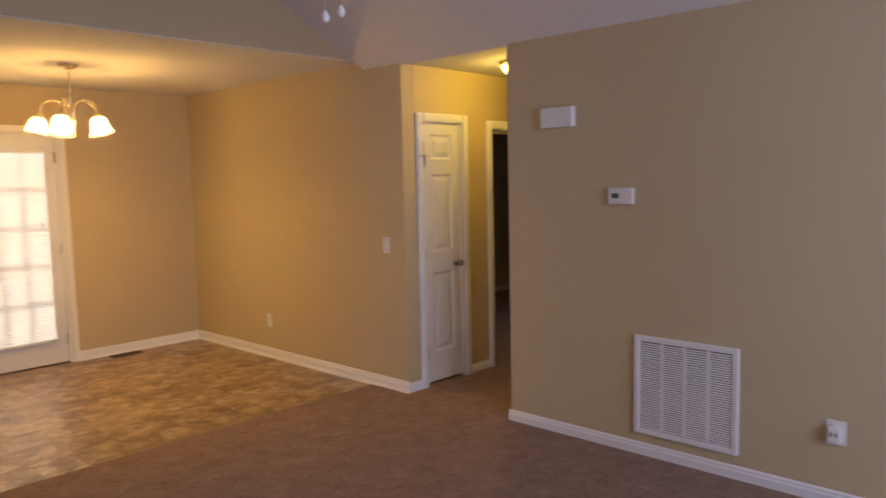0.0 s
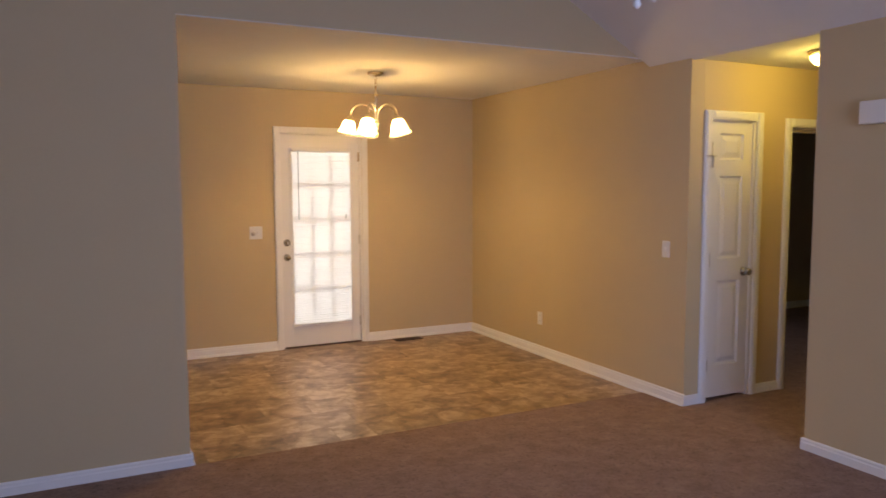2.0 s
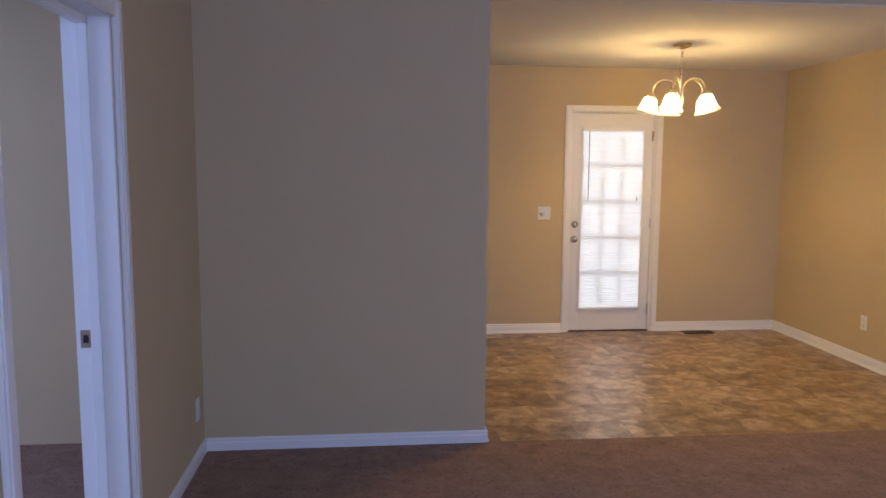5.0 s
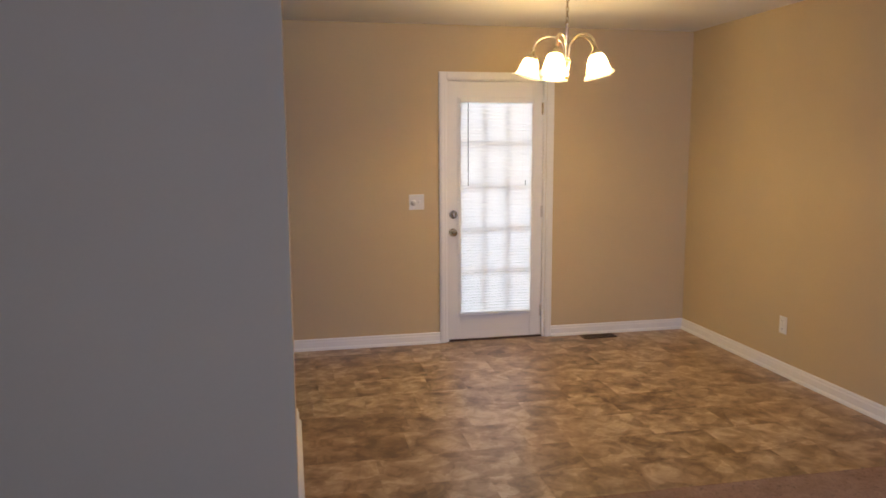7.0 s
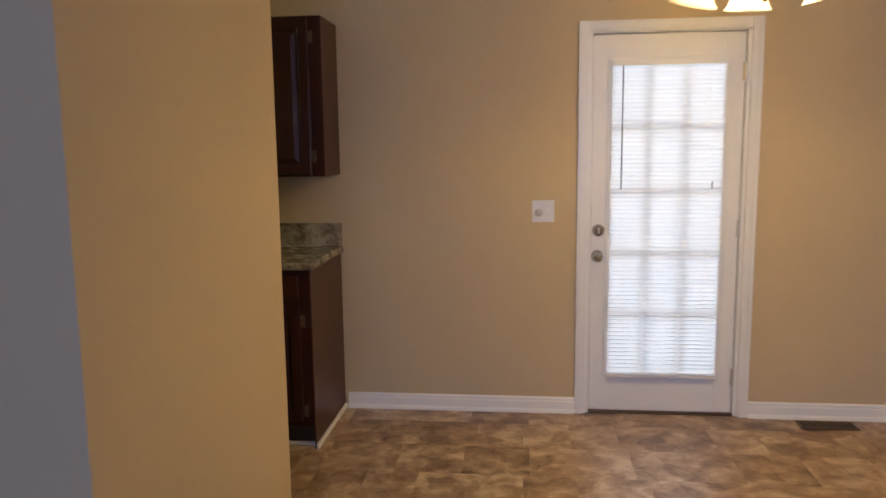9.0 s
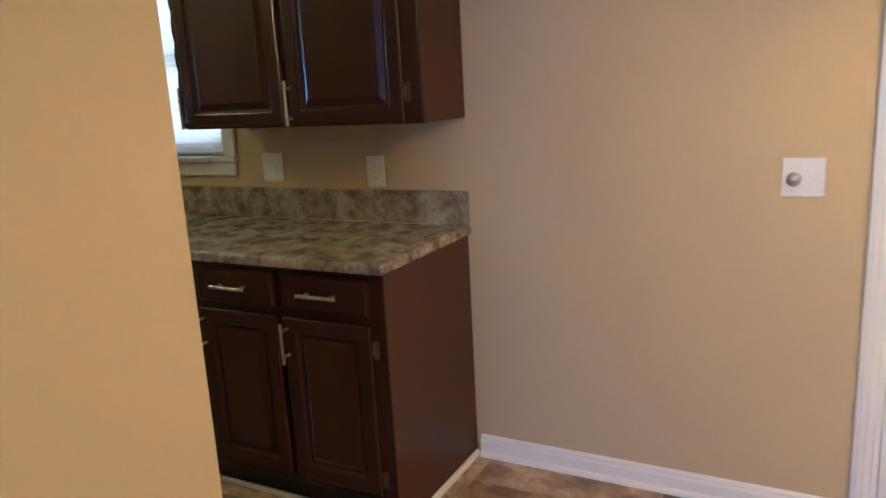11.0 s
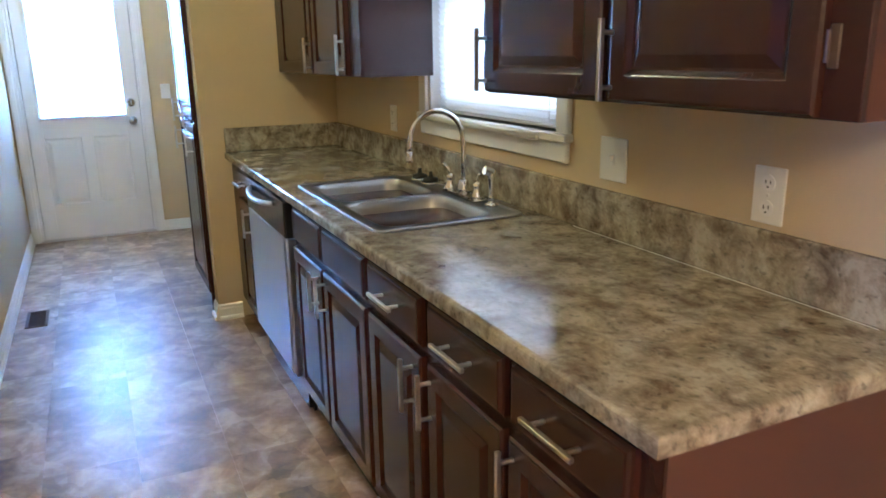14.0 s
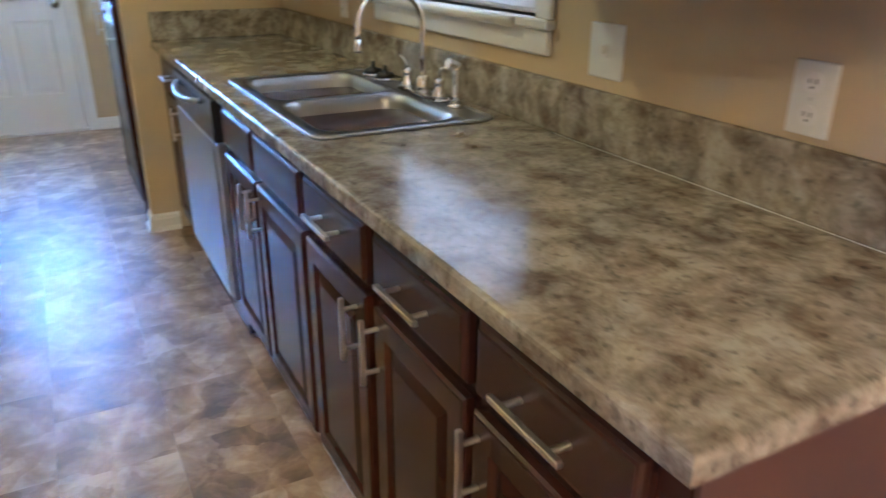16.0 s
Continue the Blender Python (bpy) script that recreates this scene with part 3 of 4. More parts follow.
dw = CW - 0.04
d2 = panelled("door_2", facing(CX0 + 0.02, HALLY + 0.012, 0.015, "-y"), dw, 1.925,
              [(0.085, 0.235, dw - 0.085, 0.83), (0.085, 0.985, dw - 0.085, 1.555), (0.085, 1.665, dw - 0.085, 1.845)], "narrow white moulded closet door, closed")
knob(d2, dw - 0.050, 0.885)
for z in (0.24, 0.98, 1.74):
    hinge(d2, 0.0, z)
hook = thing("door_hook", "small grey metal over-door hook on the closet door", "hook", facing(CX0 - 0.055, HALLY - 0.02, 1.70, "-y"))
bm = block((-0.01, -0.014, 0.0), (0.085, -0.004, 0.008), 0.002)
add_box(bm, (0.045, -0.012, -0.075), (0.060, -0.005, 0.0), 0.002)
part("bracket", bm, NICKEL, hook)

# open doorway at the hall's end
casing("trim_hall_doorway", facing(4.69, HALLY, 0, "-y"), 0.81, 1.922, 0.062)
jambs("jamb_hall_doorway", facing(4.69, HALLY, 0, "-y"), 0.81, 1.935, 0.12, 0.05)

# cased doorway in the left wall, with a strike plate
casing("trim_side_doorway", facing(LEFT, 1.89, 0, "+x"), 0.84, 2.015)
sj = jambs("jamb_side_doorway", facing(LEFT, 1.89, 0, "+x"), 0.84, 2.03, 0.16, 0.072)
st = part("strike_plate", block((0.818, 0.107, 0.865), (0.823, 0.145, 0.929), 0.001), NICKEL, sj, "satin nickel strike plate")
part("latch_hole", block((0.8165, 0.117, 0.883), (0.8215, 0.135, 0.911)), HOLE_SHADE, st)

# kitchen outside door
KY, KW, KH = 4.81, 0.845, 2.085
casing("trim_kitchen_door", facing(-5.30, KY, 0, "+x"), KW, KH - 0.015)
jambs("jamb_kitchen_door", facing(-5.30, KY, 0, "+x"), KW, KH, 0.15, 0.075)
d3 = thing("door_3", "white painted outside door with half glass, closed", "door", facing(-5.315, KY + 0.02, 0.015, "+x"), kind="structure")
w3, g = KW - 0.04, (0.10, 0.945, 0.70, 1.895)
part("stile", block((0.002, 0, 0), (g[0], 0.044, KH - 0.035), 0.002), DOORPAINT, d3)
part("stile", block((g[2], 0, 0), (w3 - 0.002, 0.044, KH - 0.035), 0.002), DOORPAINT, d3)
part("top_rail", block((g[0], 0.0005, g[3]), (g[2], 0.0435, KH - 0.036)), DOORPAINT, d3)
part("lower_face", block((g[0], 0.0085, 0.001), (g[2], 0.0435, g[1])), DOORPAINT, d3)
for a, b in (((g[0], 0.0005, 0.001), (g[2], 0.009, 0.27)), ((g[0], 0.0005, 0.785), (g[2], 0.009, g[1])), (((g[0] + g[2]) / 2 - 0.04, 0.0005, 0.27), ((g[0] + g[2]) / 2 + 0.04, 0.009, 0.785))):
    part("rail", block(a, b), DOORPAINT, d3)
for x0, x1 in ((g[0], (g[0] + g[2]) / 2 - 0.04), ((g[0] + g[2]) / 2 + 0.04, g[2])):
    part("panel", ringed(x0, 0.27, x1, 0.785, 0.0005, [(0, 0.009), (0, 0), (0.006, 0.0075), (0.022, 0.0075), (0.045, 0.002), (0.047, 0.0018)]), DOORPAINT, d3)
for a, b in (((g[0] - 0.02, -0.012, g[1] - 0.02), (g[0] + 0.006, 0, g[3] + 0.02)), ((g[2] - 0.006, -0.012, g[1] - 0.02), (g[2] + 0.02, 0, g[3] + 0.02)),
             ((g[0] + 0.006, -0.012, g[1] - 0.02), (g[2] - 0.006, 0, g[1] + 0.006)), ((g[0] + 0.006, -0.012, g[3] - 0.006), (g[2] - 0.006, 0, g[3] + 0.02))):
    part("glass_frame", block(a, b, 0.003), DOORPAINT, d3)
p = part("pane", block((g[0], 0.022, g[1]), (g[2], 0.026, g[3])), GLASS, d3)
p.visible_shadow = False
# unseen strips added behind the door to stop light leaking through its gaps
for a, b in (((-0.006, 0.0445, 0.0), (0.018, 0.058, KH - 0.03)), ((w3 - 0.018, 0.0445, 0.0), (w3 + 0.006, 0.058, KH - 0.03)), ((0.018, 0.0445, KH - 0.055), (w3 - 0.018, 0.058, KH - 0.03))):
    part("light_leak_strip", block(a, b), RUBBER, d3)
knob(d3, w3 - 0.06, 0.895)
deadbolt(d3, w3 - 0.06, 1.035)
part("threshold", block((-0.02, -0.03, -0.014), (w3 + 0.02, 0.10, 0.0), 0.003), NICKEL, d3, "aluminium threshold strip")
blind("mini_blind", facing(-5.315 + 0.016, KY + 0.02 + g[0], 0.015, "+x"), g[2] - g[0], g[3] + 0.012, g[1] - 0.01, 0.0205, -74, "white mini blind, closed, over the outside door glass")

# kitchen window
WX0, WX1, WZ0, WZ1 = -1.65, -0.73, 1.165, 2.00
win = thing("window_1", "white framed kitchen window with sill and apron", "window", facing(WX0, BACK, 0, "-y"), kind="structure")
ww = WX1 - WX0
for nm, a, b in (("side_casing", (-0.062, -0.018, WZ0 - 0.001), (0.0, 0, WZ1 + 0.062)), ("side_casing", (ww, -0.018, WZ0 - 0.001), (ww + 0.062, 0, WZ1 + 0.062)), ("head_casing", (0.0, -0.018, WZ1), (ww, 0, WZ1 + 0.062)),
                 ("apron", (-0.055, -0.016, WZ0 - 0.085), (ww + 0.055, 0, WZ0 - 0.024))):
    part(nm, block(a, b, 0.004), TRIM, win)
part("sill", block((-0.066, -0.030, WZ0 - 0.024), (ww + 0.066, 0.05, WZ0), 0.006, 2), TRIM, win)
part("roller", rod(bmesh.new(), (0.0, -0.036, WZ0 - 0.014), (ww - 0.07, -0.036, WZ0 - 0.014), 0.013, 12), TRIM, win, "rounded white sill nosing", True)
for a, b in (((0, 0.0, WZ0), (0.016, 0.15, WZ1)), ((ww - 0.016, 0.0, WZ0), (ww, 0.15, WZ1)), ((0.016, 0.0, WZ1 - 0.016), (ww - 0.016, 0.15, WZ1)), ((0.016, 0.05, WZ0), (ww - 0.016, 0.15, WZ0 + 0.016))):
    part("window_jamb", block(a, b), TRIM, win)
zm = (WZ0 + WZ1) / 2
for z0, z1, y in ((WZ0 + 0.016, zm + 0.02, 0.085), (zm - 0.02, WZ1 - 0.016, 0.115)):
    sash = part("sash", block((0.016, y, z0), (0.056, y + 0.028, z1), 0.002), TRIM, win)
    for a, b in (((ww - 0.056, y, z0), (ww - 0.016, y + 0.028, z1)), ((0.056, y, z0), (ww - 0.056, y + 0.028, z0 + 0.05)), ((0.056, y, z1 - 0.036), (ww - 0.056, y + 0.028, z1))):
        part("sash_rail", block(a, b, 0.002), TRIM, sash)
    pane = part("pane", block((0.056, y + 0.012, z0 + 0.05), (ww - 0.056, y + 0.016, z1 - 0.036)), GLASS, sash)
    pane.visible_shadow = False
blind("mini_blind", facing(WX0 + 0.02, BACK + 0.04, 0, "-y"), ww - 0.04, WZ1 - 0.018, WZ0 + 0.003, 0.0215, -66, "white mini blind lowered in the kitchen window")

# window of the living room behind the walk, and of the side room
# the dark room's window is unseen, added to hold its fill light
for nm, m, w, z0, z1 in (("window_2", facing(3.05, SOUTH, 0, "+y"), 2.6, 0.75, 2.25), ("window_3", facing(-4.5, 1.0, 0, "+x"), 1.2, 0.8, 2.2), ("added_window_4", facing(5.1, 5.92, 0, "-y"), 0.9, 0.9, 2.0)):
    wn2 = thing(nm, "plain white framed window", "window", m, kind="structure")
    for a, b in (((-0.06, -0.018, z0 - 0.06), (0, 0, z1 + 0.06)), ((w, -0.018, z0 - 0.06), (w + 0.06, 0, z1 + 0.06)), ((0, -0.018, z1), (w, 0, z1 + 0.06)), ((0, -0.018, z0 - 0.06), (w, 0, z0))):
        part("window_frame", block(a, b, 0.003), TRIM, wn2)
    pane = part("pane", block((0.0, 0.02, z0), (w, 0.024, z1)), GLASS, wn2)
    pane.visible_shadow = False

# ---- wall plates, thermostat, grille ----


def wall_plate(name, m, kindof, label, w=0.072, h=0.115):
    p = thing(name, label, "outlet" if kindof == "outlet" else "light switch", m)
    part("cover_plate", block((-w / 2, -0.006, -h / 2), (w / 2, 0, h / 2), 0.003, 2), PLATE, p)
    if kindof == "outlet":
        for z in (-0.026, 0.026):
            bm = lathe([(0.0165, 0.0), (0.0165, 0.0025), (0.0, 0.0026)], 16)
            bmesh.ops.transform(bm, matrix=Matrix.Translation((0, -0.006, z)) @ Matrix.Rotation(radians(90), 4, "X"), verts=bm.verts)
            f = part("receptacle", bm, TRIM, p)
            for x in (-0.006, 0.006):
                part("slot", block((x - 0.001, -0.0092, z - 0.002), (x + 0.001, -0.008, z + 0.006)), HOLE_SHADE, f)
            part("ground_hole", rod(bmesh.new(), (0, -0.0092, z - 0.008), (0, -0.008, z - 0.008), 0.0022, 8), HOLE_SHADE, f)
        part("screw", rod(bmesh.new(), (0, -0.0075, 0), (0, -0.005, 0), 0.003, 10), NICKEL, p)
    if kindof in ("toggle", "dimmer"):
        x = 0.02 if kindof == "dimmer" else 0.0
        part("toggle", block((x - 0.005, -0.018, -0.004), (x + 0.005, -0.004, 0.011), 0.002), PLATE, p)
        part("toggle_frame", block((x - 0.008, -0.008, -0.014), (x + 0.008, -0.005, 0.014), 0.001), TRIM, p)
    if kindof == "dimmer":
        bm = lathe([(0.021, 0), (0.0205, 0.012), (0.017, 0.016), (0.0, 0.017)], 20)
        bmesh.ops.transform(bm, matrix=Matrix.Translation((-0.024, -0.006, -0.006)) @ Matrix.Rotation(radians(90), 4, "X"), verts=bm.verts)
        part("dimmer_dial", bm, NICKEL, p, "round brushed dimmer dial", True)
    return p


wall_plate("light_switch", facing(1.491, BACK, 1.094, "-y"), "dimmer", "white double plate with dimmer dial and toggle switch", 0.115)
wall_plate("light_switch", facing(RIGHT, 3.693, 1.066, "-x"), "toggle", "white toggle switch plate on the dining wall")
wall_plate("light_switch", facing(-0.477, BACK, 1.117, "-y"), "toggle", "white toggle switch plate above the backsplash", 0.108)
wall_plate("light_switch", facing(-5.30, 5.84, 1.13, "+x"), "toggle", "white switch plate beside the outside door")
wall_plate("outlet", facing(0.023, BACK, 1.104, "-y"), "outlet", "white double outlet above the backsplash", 0.078, 0.118)
wall_plate("outlet", facing(-2.03, BACK, 1.115, "-y"), "outlet", "white double outlet under the far wall cabinet")
wall_plate("outlet", facing(RIGHT, 5.24, 0.331, "-x"), "outlet", "white double outlet low on the dining wall")
wall_plate("outlet", facing(LEFT, 3.75, 0.28, "+x"), "outlet", "white double outlet low on the shaded side wall")
wall_plate("outlet", facing(RIGHT, 0.698, 0.348, "-x"), "outlet", "white double outlet with a plug-in freshener", 0.085, 0.115)
fr = thing("plug_in_unit", "small white plug-in unit in the living room outlet", "plug", facing(RIGHT - 0.006, 0.698, 0.348, "-x"))
part("casing", block((-0.028, -0.04, -0.042), (0.028, -0.003, 0.032), 0.008, 2), PLATE, fr)
for x in (-0.01, 0.01):
    part("vent_mark", block((x - 0.004, -0.0415, -0.01), (x + 0.004, -0.0395, 0.01)), GREYLCD, fr)

ch = thing("door_chime", "white plastic door chime box on the living room wall", "door chime", facing(RIGHT, 2.185, 1.872, "-x"))
part("housing", block((-0.108, -0.05, -0.058), (0.108, -0.004, 0.058), 0.006, 2), PLATE, ch)
part("back_plate", block((-0.1, -0.004, -0.052), (0.1, 0, 0.052)), PLATE, ch)
th = thing("thermostat", "white wall thermostat with small grey display", "thermostat", facing(RIGHT, 1.785, 1.425, "-x"))
part("housing", block((-0.075, -0.03, -0.045), (0.075, -0.003, 0.045), 0.007, 2), PLATE, th)
part("back_plate", block((-0.07, -0.003, -0.041), (0.07, 0, 0.041)), PLATE, th)
part("display", block((-0.05, -0.0315, -0.012), (-0.008, -0.0295, 0.014)), GREYLCD, th)
for k in range(3):
    part("button", block((0.02 + 0.014 * k, -0.0315, -0.03), (0.029 + 0.014 * k, -0.0295, -0.023)), TRIM, th)

gr = thing("return_grille", "white painted steel air return grille with louvres", "air grille", facing(RIGHT, 1.705, 0.129, "-x"))
gw, gh = 0.568, 0.544
# flat dark sheet on the solid wall paints the shade behind the louvres
part("duct_shade_sheet", block((0.03, -0.003, 0.03), (gw - 0.03, -0.001, gh - 0.03)), HOLE_SHADE, gr)
for a, b in (((0, -0.022, 0), (0.032, 0, gh)), ((gw - 0.032, -0.022, 0), (gw, 0, gh)), ((0.032, -0.022, 0), (gw - 0.032, 0, 0.032)), ((0.032, -0.022, gh - 0.032), (gw - 0.032, 0, gh))):
    part("frame", block(a, b, 0.004), TRIM, gr)
slat_me = finish("louvre", block((0.030, -0.0010, -0.0040), (gw - 0.030, 0.0010, 0.0040)), TRIM)
LOUVRES = 38
for k in range(LOUVRES):
    s = part("louvre", slat_me, TRIM, gr)
    s.matrix_local = pose(0, -0.015, 0.042 + k * (gh - 0.084) / (LOUVRES - 1), -20, 0, 0)
for k in (1, 2, 3):
    x = 0.032 + (gw - 0.064) * k / 4
    part("divider", block((x - 0.009, -0.009, 0.032), (x + 0.009, -0.0035, gh - 0.032), 0.001), TRIM, gr)
for z in (0.016, gh - 0.016):
    part("screw", rod(bmesh.new(), (gw / 2, -0.0235, z), (gw / 2, -0.021, z), 0.004, 10), TRIM, gr)


def register(name, m, label, w=0.28, d=0.11):
    r = thing(name, label, "floor vent", m)
    for a, b in (((0, 0, 0), (w, 0.016, 0.007)), ((0, d - 0.016, 0), (w, d, 0.007)), ((0, 0.016, 0), (0.016, d - 0.016, 0.007)), ((w - 0.016, 0.016, 0), (w, d - 0.016, 0.007))):
        part("frame", block(a, b, 0.002), BRONZE, r)
    # dark plate on the floor paints the shade down the duct
    part("opening", block((0.016, 0.016, 0.0), (w - 0.016, d - 0.016, 0.002)), HOLE_SHADE, r)
    n = 14
    for k in range(1, n):
        x = 0.016 + (w - 0.032) * k / n
        part("slat", block((x - 0.003, 0.016, 0.002), (x + 0.003, d - 0.016, 0.006)), BRONZE, r)
    return r


register("floor_vent", pose(2.79, 6.34, 0.001), "brown metal floor register by the dining wall")
register("floor_vent", pose(-3.49, 4.81, 0.001), "brown metal floor register on the kitchen floor")

# ---- lamps ----
CHX, CHY = 2.178, 5.25
cd = thing("chandelier", "brass chandelier with five frosted glass bell shades, lit", "chandelier", pose(CHX, CHY, 0))
part("canopy", lathe([(0.0, H - 0.03), (0.03, H - 0.028), (0.062, H - 0.012), (0.066, H)], 24), BRASS, cd, "", True)
for k in range(7):
    z = H - 0.045 - k * 0.026
    bm = bmesh.new()
    pts = [(0.009 * math.cos(a), 0.0, z + 0.017 * math.sin(a)) for a in (2 * math.pi * j / 12 for j in range(13))]
    if k % 2:
        pts = [(0.0, x, zz) for x, _, zz in pts]
    part("chain_link", tube(pts, 0.0022, 6, bm), BRASS, cd, "", True)
part("stem", lathe([(0.0, 1.893), (0.012, 1.897), (0.018, 1.915), (0.009, 1.935), (0.022, 1.985), (0.028, 2.0), (0.014, 2.02), (0.009, 2.04), (0.009, 2.20), (0.014, 2.21), (0.007, 2.225), (0.0, 2.235)], 20), BRASS, cd, "", True)
arm_pts = []
for j in range(15):
    a = math.pi * (1.0 - j / 14 * 1.0)
    arm_pts.append((0.106 + 0.088 * math.cos(a), 0.0, 2.065 + 0.078 * math.sin(a)))
arm_pts = [(0.012, 0, 1.99), (0.014, 0, 2.03)] + arm_pts + [(0.194, 0, 2.055)]
arm_me = finish("arm", tube(arm_pts, 0.0068, 10), BRASS, True)
holder_me = finish("socket_cup", lathe([(0.0, 2.064), (0.011, 2.062), (0.013, 2.045), (0.024, 2.038), (0.034, 2.026), (0.034, 2.017), (0.028, 2.012), (0.0, 2.010)], 18), BRASS, True)
shade_bm = lathe([(0.026, 2.016), (0.042, 2.009), (0.051, 1.990), (0.055, 1.965), (0.060, 1.943), (0.069, 1.922), (0.080, 1.909), (0.085, 1.906)], 28)
bmesh.ops.delete(shade_bm, geom=[f for f in shade_bm.faces if len(f.verts) > 4 and f.calc_center_median().z < 1.912], context="FACES_ONLY")
shade_me = finish("shade", shade_bm, SHADE, True)
bulb_me = finish("bulb_holder", lathe([(0.0, 2.009), (0.014, 2.007), (0.014, 1.987), (0.0, 1.985)], 12), PLATE, True)
for k in range(5):
    ang = 72 * k + 15
    turn = pose(0, 0, 0, 0, 0, ang)
    part("arm", arm_me, BRASS, cd).matrix_local = turn
    m = turn @ Matrix.Translation((0.194, 0, 2.055)) @ Matrix.Rotation(radians(-14), 4, "Y") @ Matrix.Translation((0, 0, -2.055))
    sh = part("shade", shade_me, SHADE, cd, "frosted white glass bell shade")
    sh.matrix_local = m
    part("socket_cup", holder_me, BRASS, cd).matrix_local = m
    part("bulb_holder", bulb_me, PLATE, cd).matrix_local = m
    at = pose(CHX, CHY, 0) @ m @ Vector((0, 0, 1.955))
    lamp("chandelier_bulb", "POINT", tuple(at), 18, WARM, radius=0.02)


def flush_lamp(place, label, power, color):
    f = thing("ceiling_light", label, "ceiling light", pose(*place))
    part("pan", lathe([(0.0, -0.03), (0.10, -0.028), (0.12, -0.012), (0.125, 0.0)], 28), BRASS, f, "", True)
    part("diffuser", lathe([(0.0, -0.095), (0.05, -0.09), (0.09, -0.072), (0.108, -0.045), (0.112, -0.031)], 28), SHADE, f, "frosted glass dome", True)
    part("finial", lathe([(0.0, -0.115), (0.008, -0.108), (0.004, -0.10), (0.008, -0.094)], 12), BRASS, f, "", True)
    lamp("ceiling_bulb", "POINT", (place[0], place[1], place[2] - 0.06), power, color, radius=0.03)


flush_lamp((4.30, 2.93, HL), "frosted glass flush ceiling light in the hall, lit", 38, (1.0, 0.76, 0.22))
flush_lamp((-1.6, 5.25, H), "frosted glass flush ceiling light in the kitchen, lit", 33, (1.0, 0.85, 0.42))
flush_lamp((-4.3, 5.3, H), "frosted glass flush ceiling light by the outside door, lit", 26, (1.0, 0.85, 0.42))

# ceiling fan whose pull chains hang into view
fan = thing("ceiling_fan", "white ceiling fan with two pull chains", "ceiling fan", pose(1.46, 1.412, 0))
part("downrod", rod(bmesh.new(), (0, 0, 2.78), (0, 0, RIDGEZ - 0.01), 0.012), TRIM, fan)
part("canopy", lathe([(0.012, 3.56), (0.05, 3.58), (0.07, 3.66)], 20), TRIM, fan, "", True)
part("motor_housing", lathe([(0.0, 2.60), (0.07, 2.60), (0.12, 2.63), (0.135, 2.68), (0.12, 2.74), (0.05, 2.78), (0.0, 2.785)], 28), TRIM, fan, "", True)
part("switch_housing", lathe([(0.0, 2.50), (0.05, 2.505), (0.06, 2.53), (0.06, 2.60)], 20), TRIM, fan, "", True)
for k in range(5):
    bl = part("blade", block((0.16, -0.06, 2.655), (0.66, 0.06, 2.662), 0.003), TRIM, fan)
    bl.matrix_local = pose(0, 0, 0, 0, 0, 72 * k + 10)
    part("blade_iron", block((0.10, -0.02, 2.645), (0.22, 0.02, 2.655), 0.002), BRASS, bl)
for x, y, z in ((-0.02, 0.004, 1.992), (0.022, -0.013, 2.010)):
    c = part("pull_chain", tube([(x, y, z + 0.02), (x, y, 2.52)], 0.0016, 6), NICKEL, fan)
    part("pull_knob", lathe([(0.0, z - 0.016), (0.009, z - 0.013), (0.0125, z - 0.004), (0.010, z + 0.006), (0.005, z + 0.014), (0.003, z + 0.017), (0.0, z + 0.018)], 16, None, (x, y, 0)), PLATE, c, "white porcelain pull knob", True)

# ---- kitchen ----
TOPZ, FRONT, FRAME = 0.910, 5.890, 5.909


def bar_handle(parent, p, q, out=0.032, mat=NICKEL):
    """A square bar pull from p to q, standing off the front (towards -y) on two posts."""
    p, q = Vector(p), Vector(q)
    d = (q - p).normalized()
    lo = Vector((min(p.x, q.x) - 0.005, p.y - out - 0.005, min(p.z, q.z) - 0.005))
    hi = Vector((max(p.x, q.x) + 0.005, p.y - out + 0.005, max(p.z, q.z) + 0.005))
    h = part("handle", block(lo, hi, 0.0015), mat, parent, "brushed nickel bar handle")
    for s in (p + d * 0.02, q - d * 0.02):
        part("handle_post", rod(bmesh.new(), (s.x, p.y + 0.001, s.z), (s.x, p.y - out, s.z), 0.0045, 10), mat, h)


DOOR_RINGS = [(0.0, 0.006), (0.004, 0.001), (0.009, 0.0), (0.048, 0.0), (0.051, 0.0015), (0.060, 0.009), (0.065, 0.0092), (0.086, 0.0012), (0.090, 0.0008)]
DRAWER_RINGS = [(0.0, 0.008), (0.006, 0.006), (0.010, 0.001), (0.015, 0.0)]


def front(parent, name, x0, x1, z0, z1, y, rings, thick=0.019):
    bm = bmesh.new()
    loops = []
    for i, d in rings:
        loops.append([bm.verts.new(c) for c in ((x0 + i, y + d, z0 + i), (x1 - i, y + d, z0 + i), (x1 - i, y + d, z1 - i), (x0 + i, y + d, z1 - i))])
    back = [bm.verts.new(c) for c in ((x0, y + thick, z0), (x1, y + thick, z0), (x1, y + thick, z1), (x0, y + thick, z1))]
    loops.insert(0, back)
    for a, b in zip(loops, loops[1:]):
        for k in range(4):
            bm.faces.new((a[k], a[(k + 1) % 4], b[(k + 1) % 4], b[k]))
    bm.faces.new(loops[-1])
    bm.faces.new(back[::-1])
    return part(name, bm, ESPRESSO, parent)


def cab_hinge(parent, x, z, y):
    bm = rod(bmesh.new(), (x, y - 0.004, z - 0.022), (x, y - 0.004, z + 0.022), 0.004, 8)
    add_box(bm, (x, y - 0.003, z - 0.03), (x + 0.018, y + 0.001, z + 0.03), 0.002)
    part("hinge", bm, BRONZE, parent)


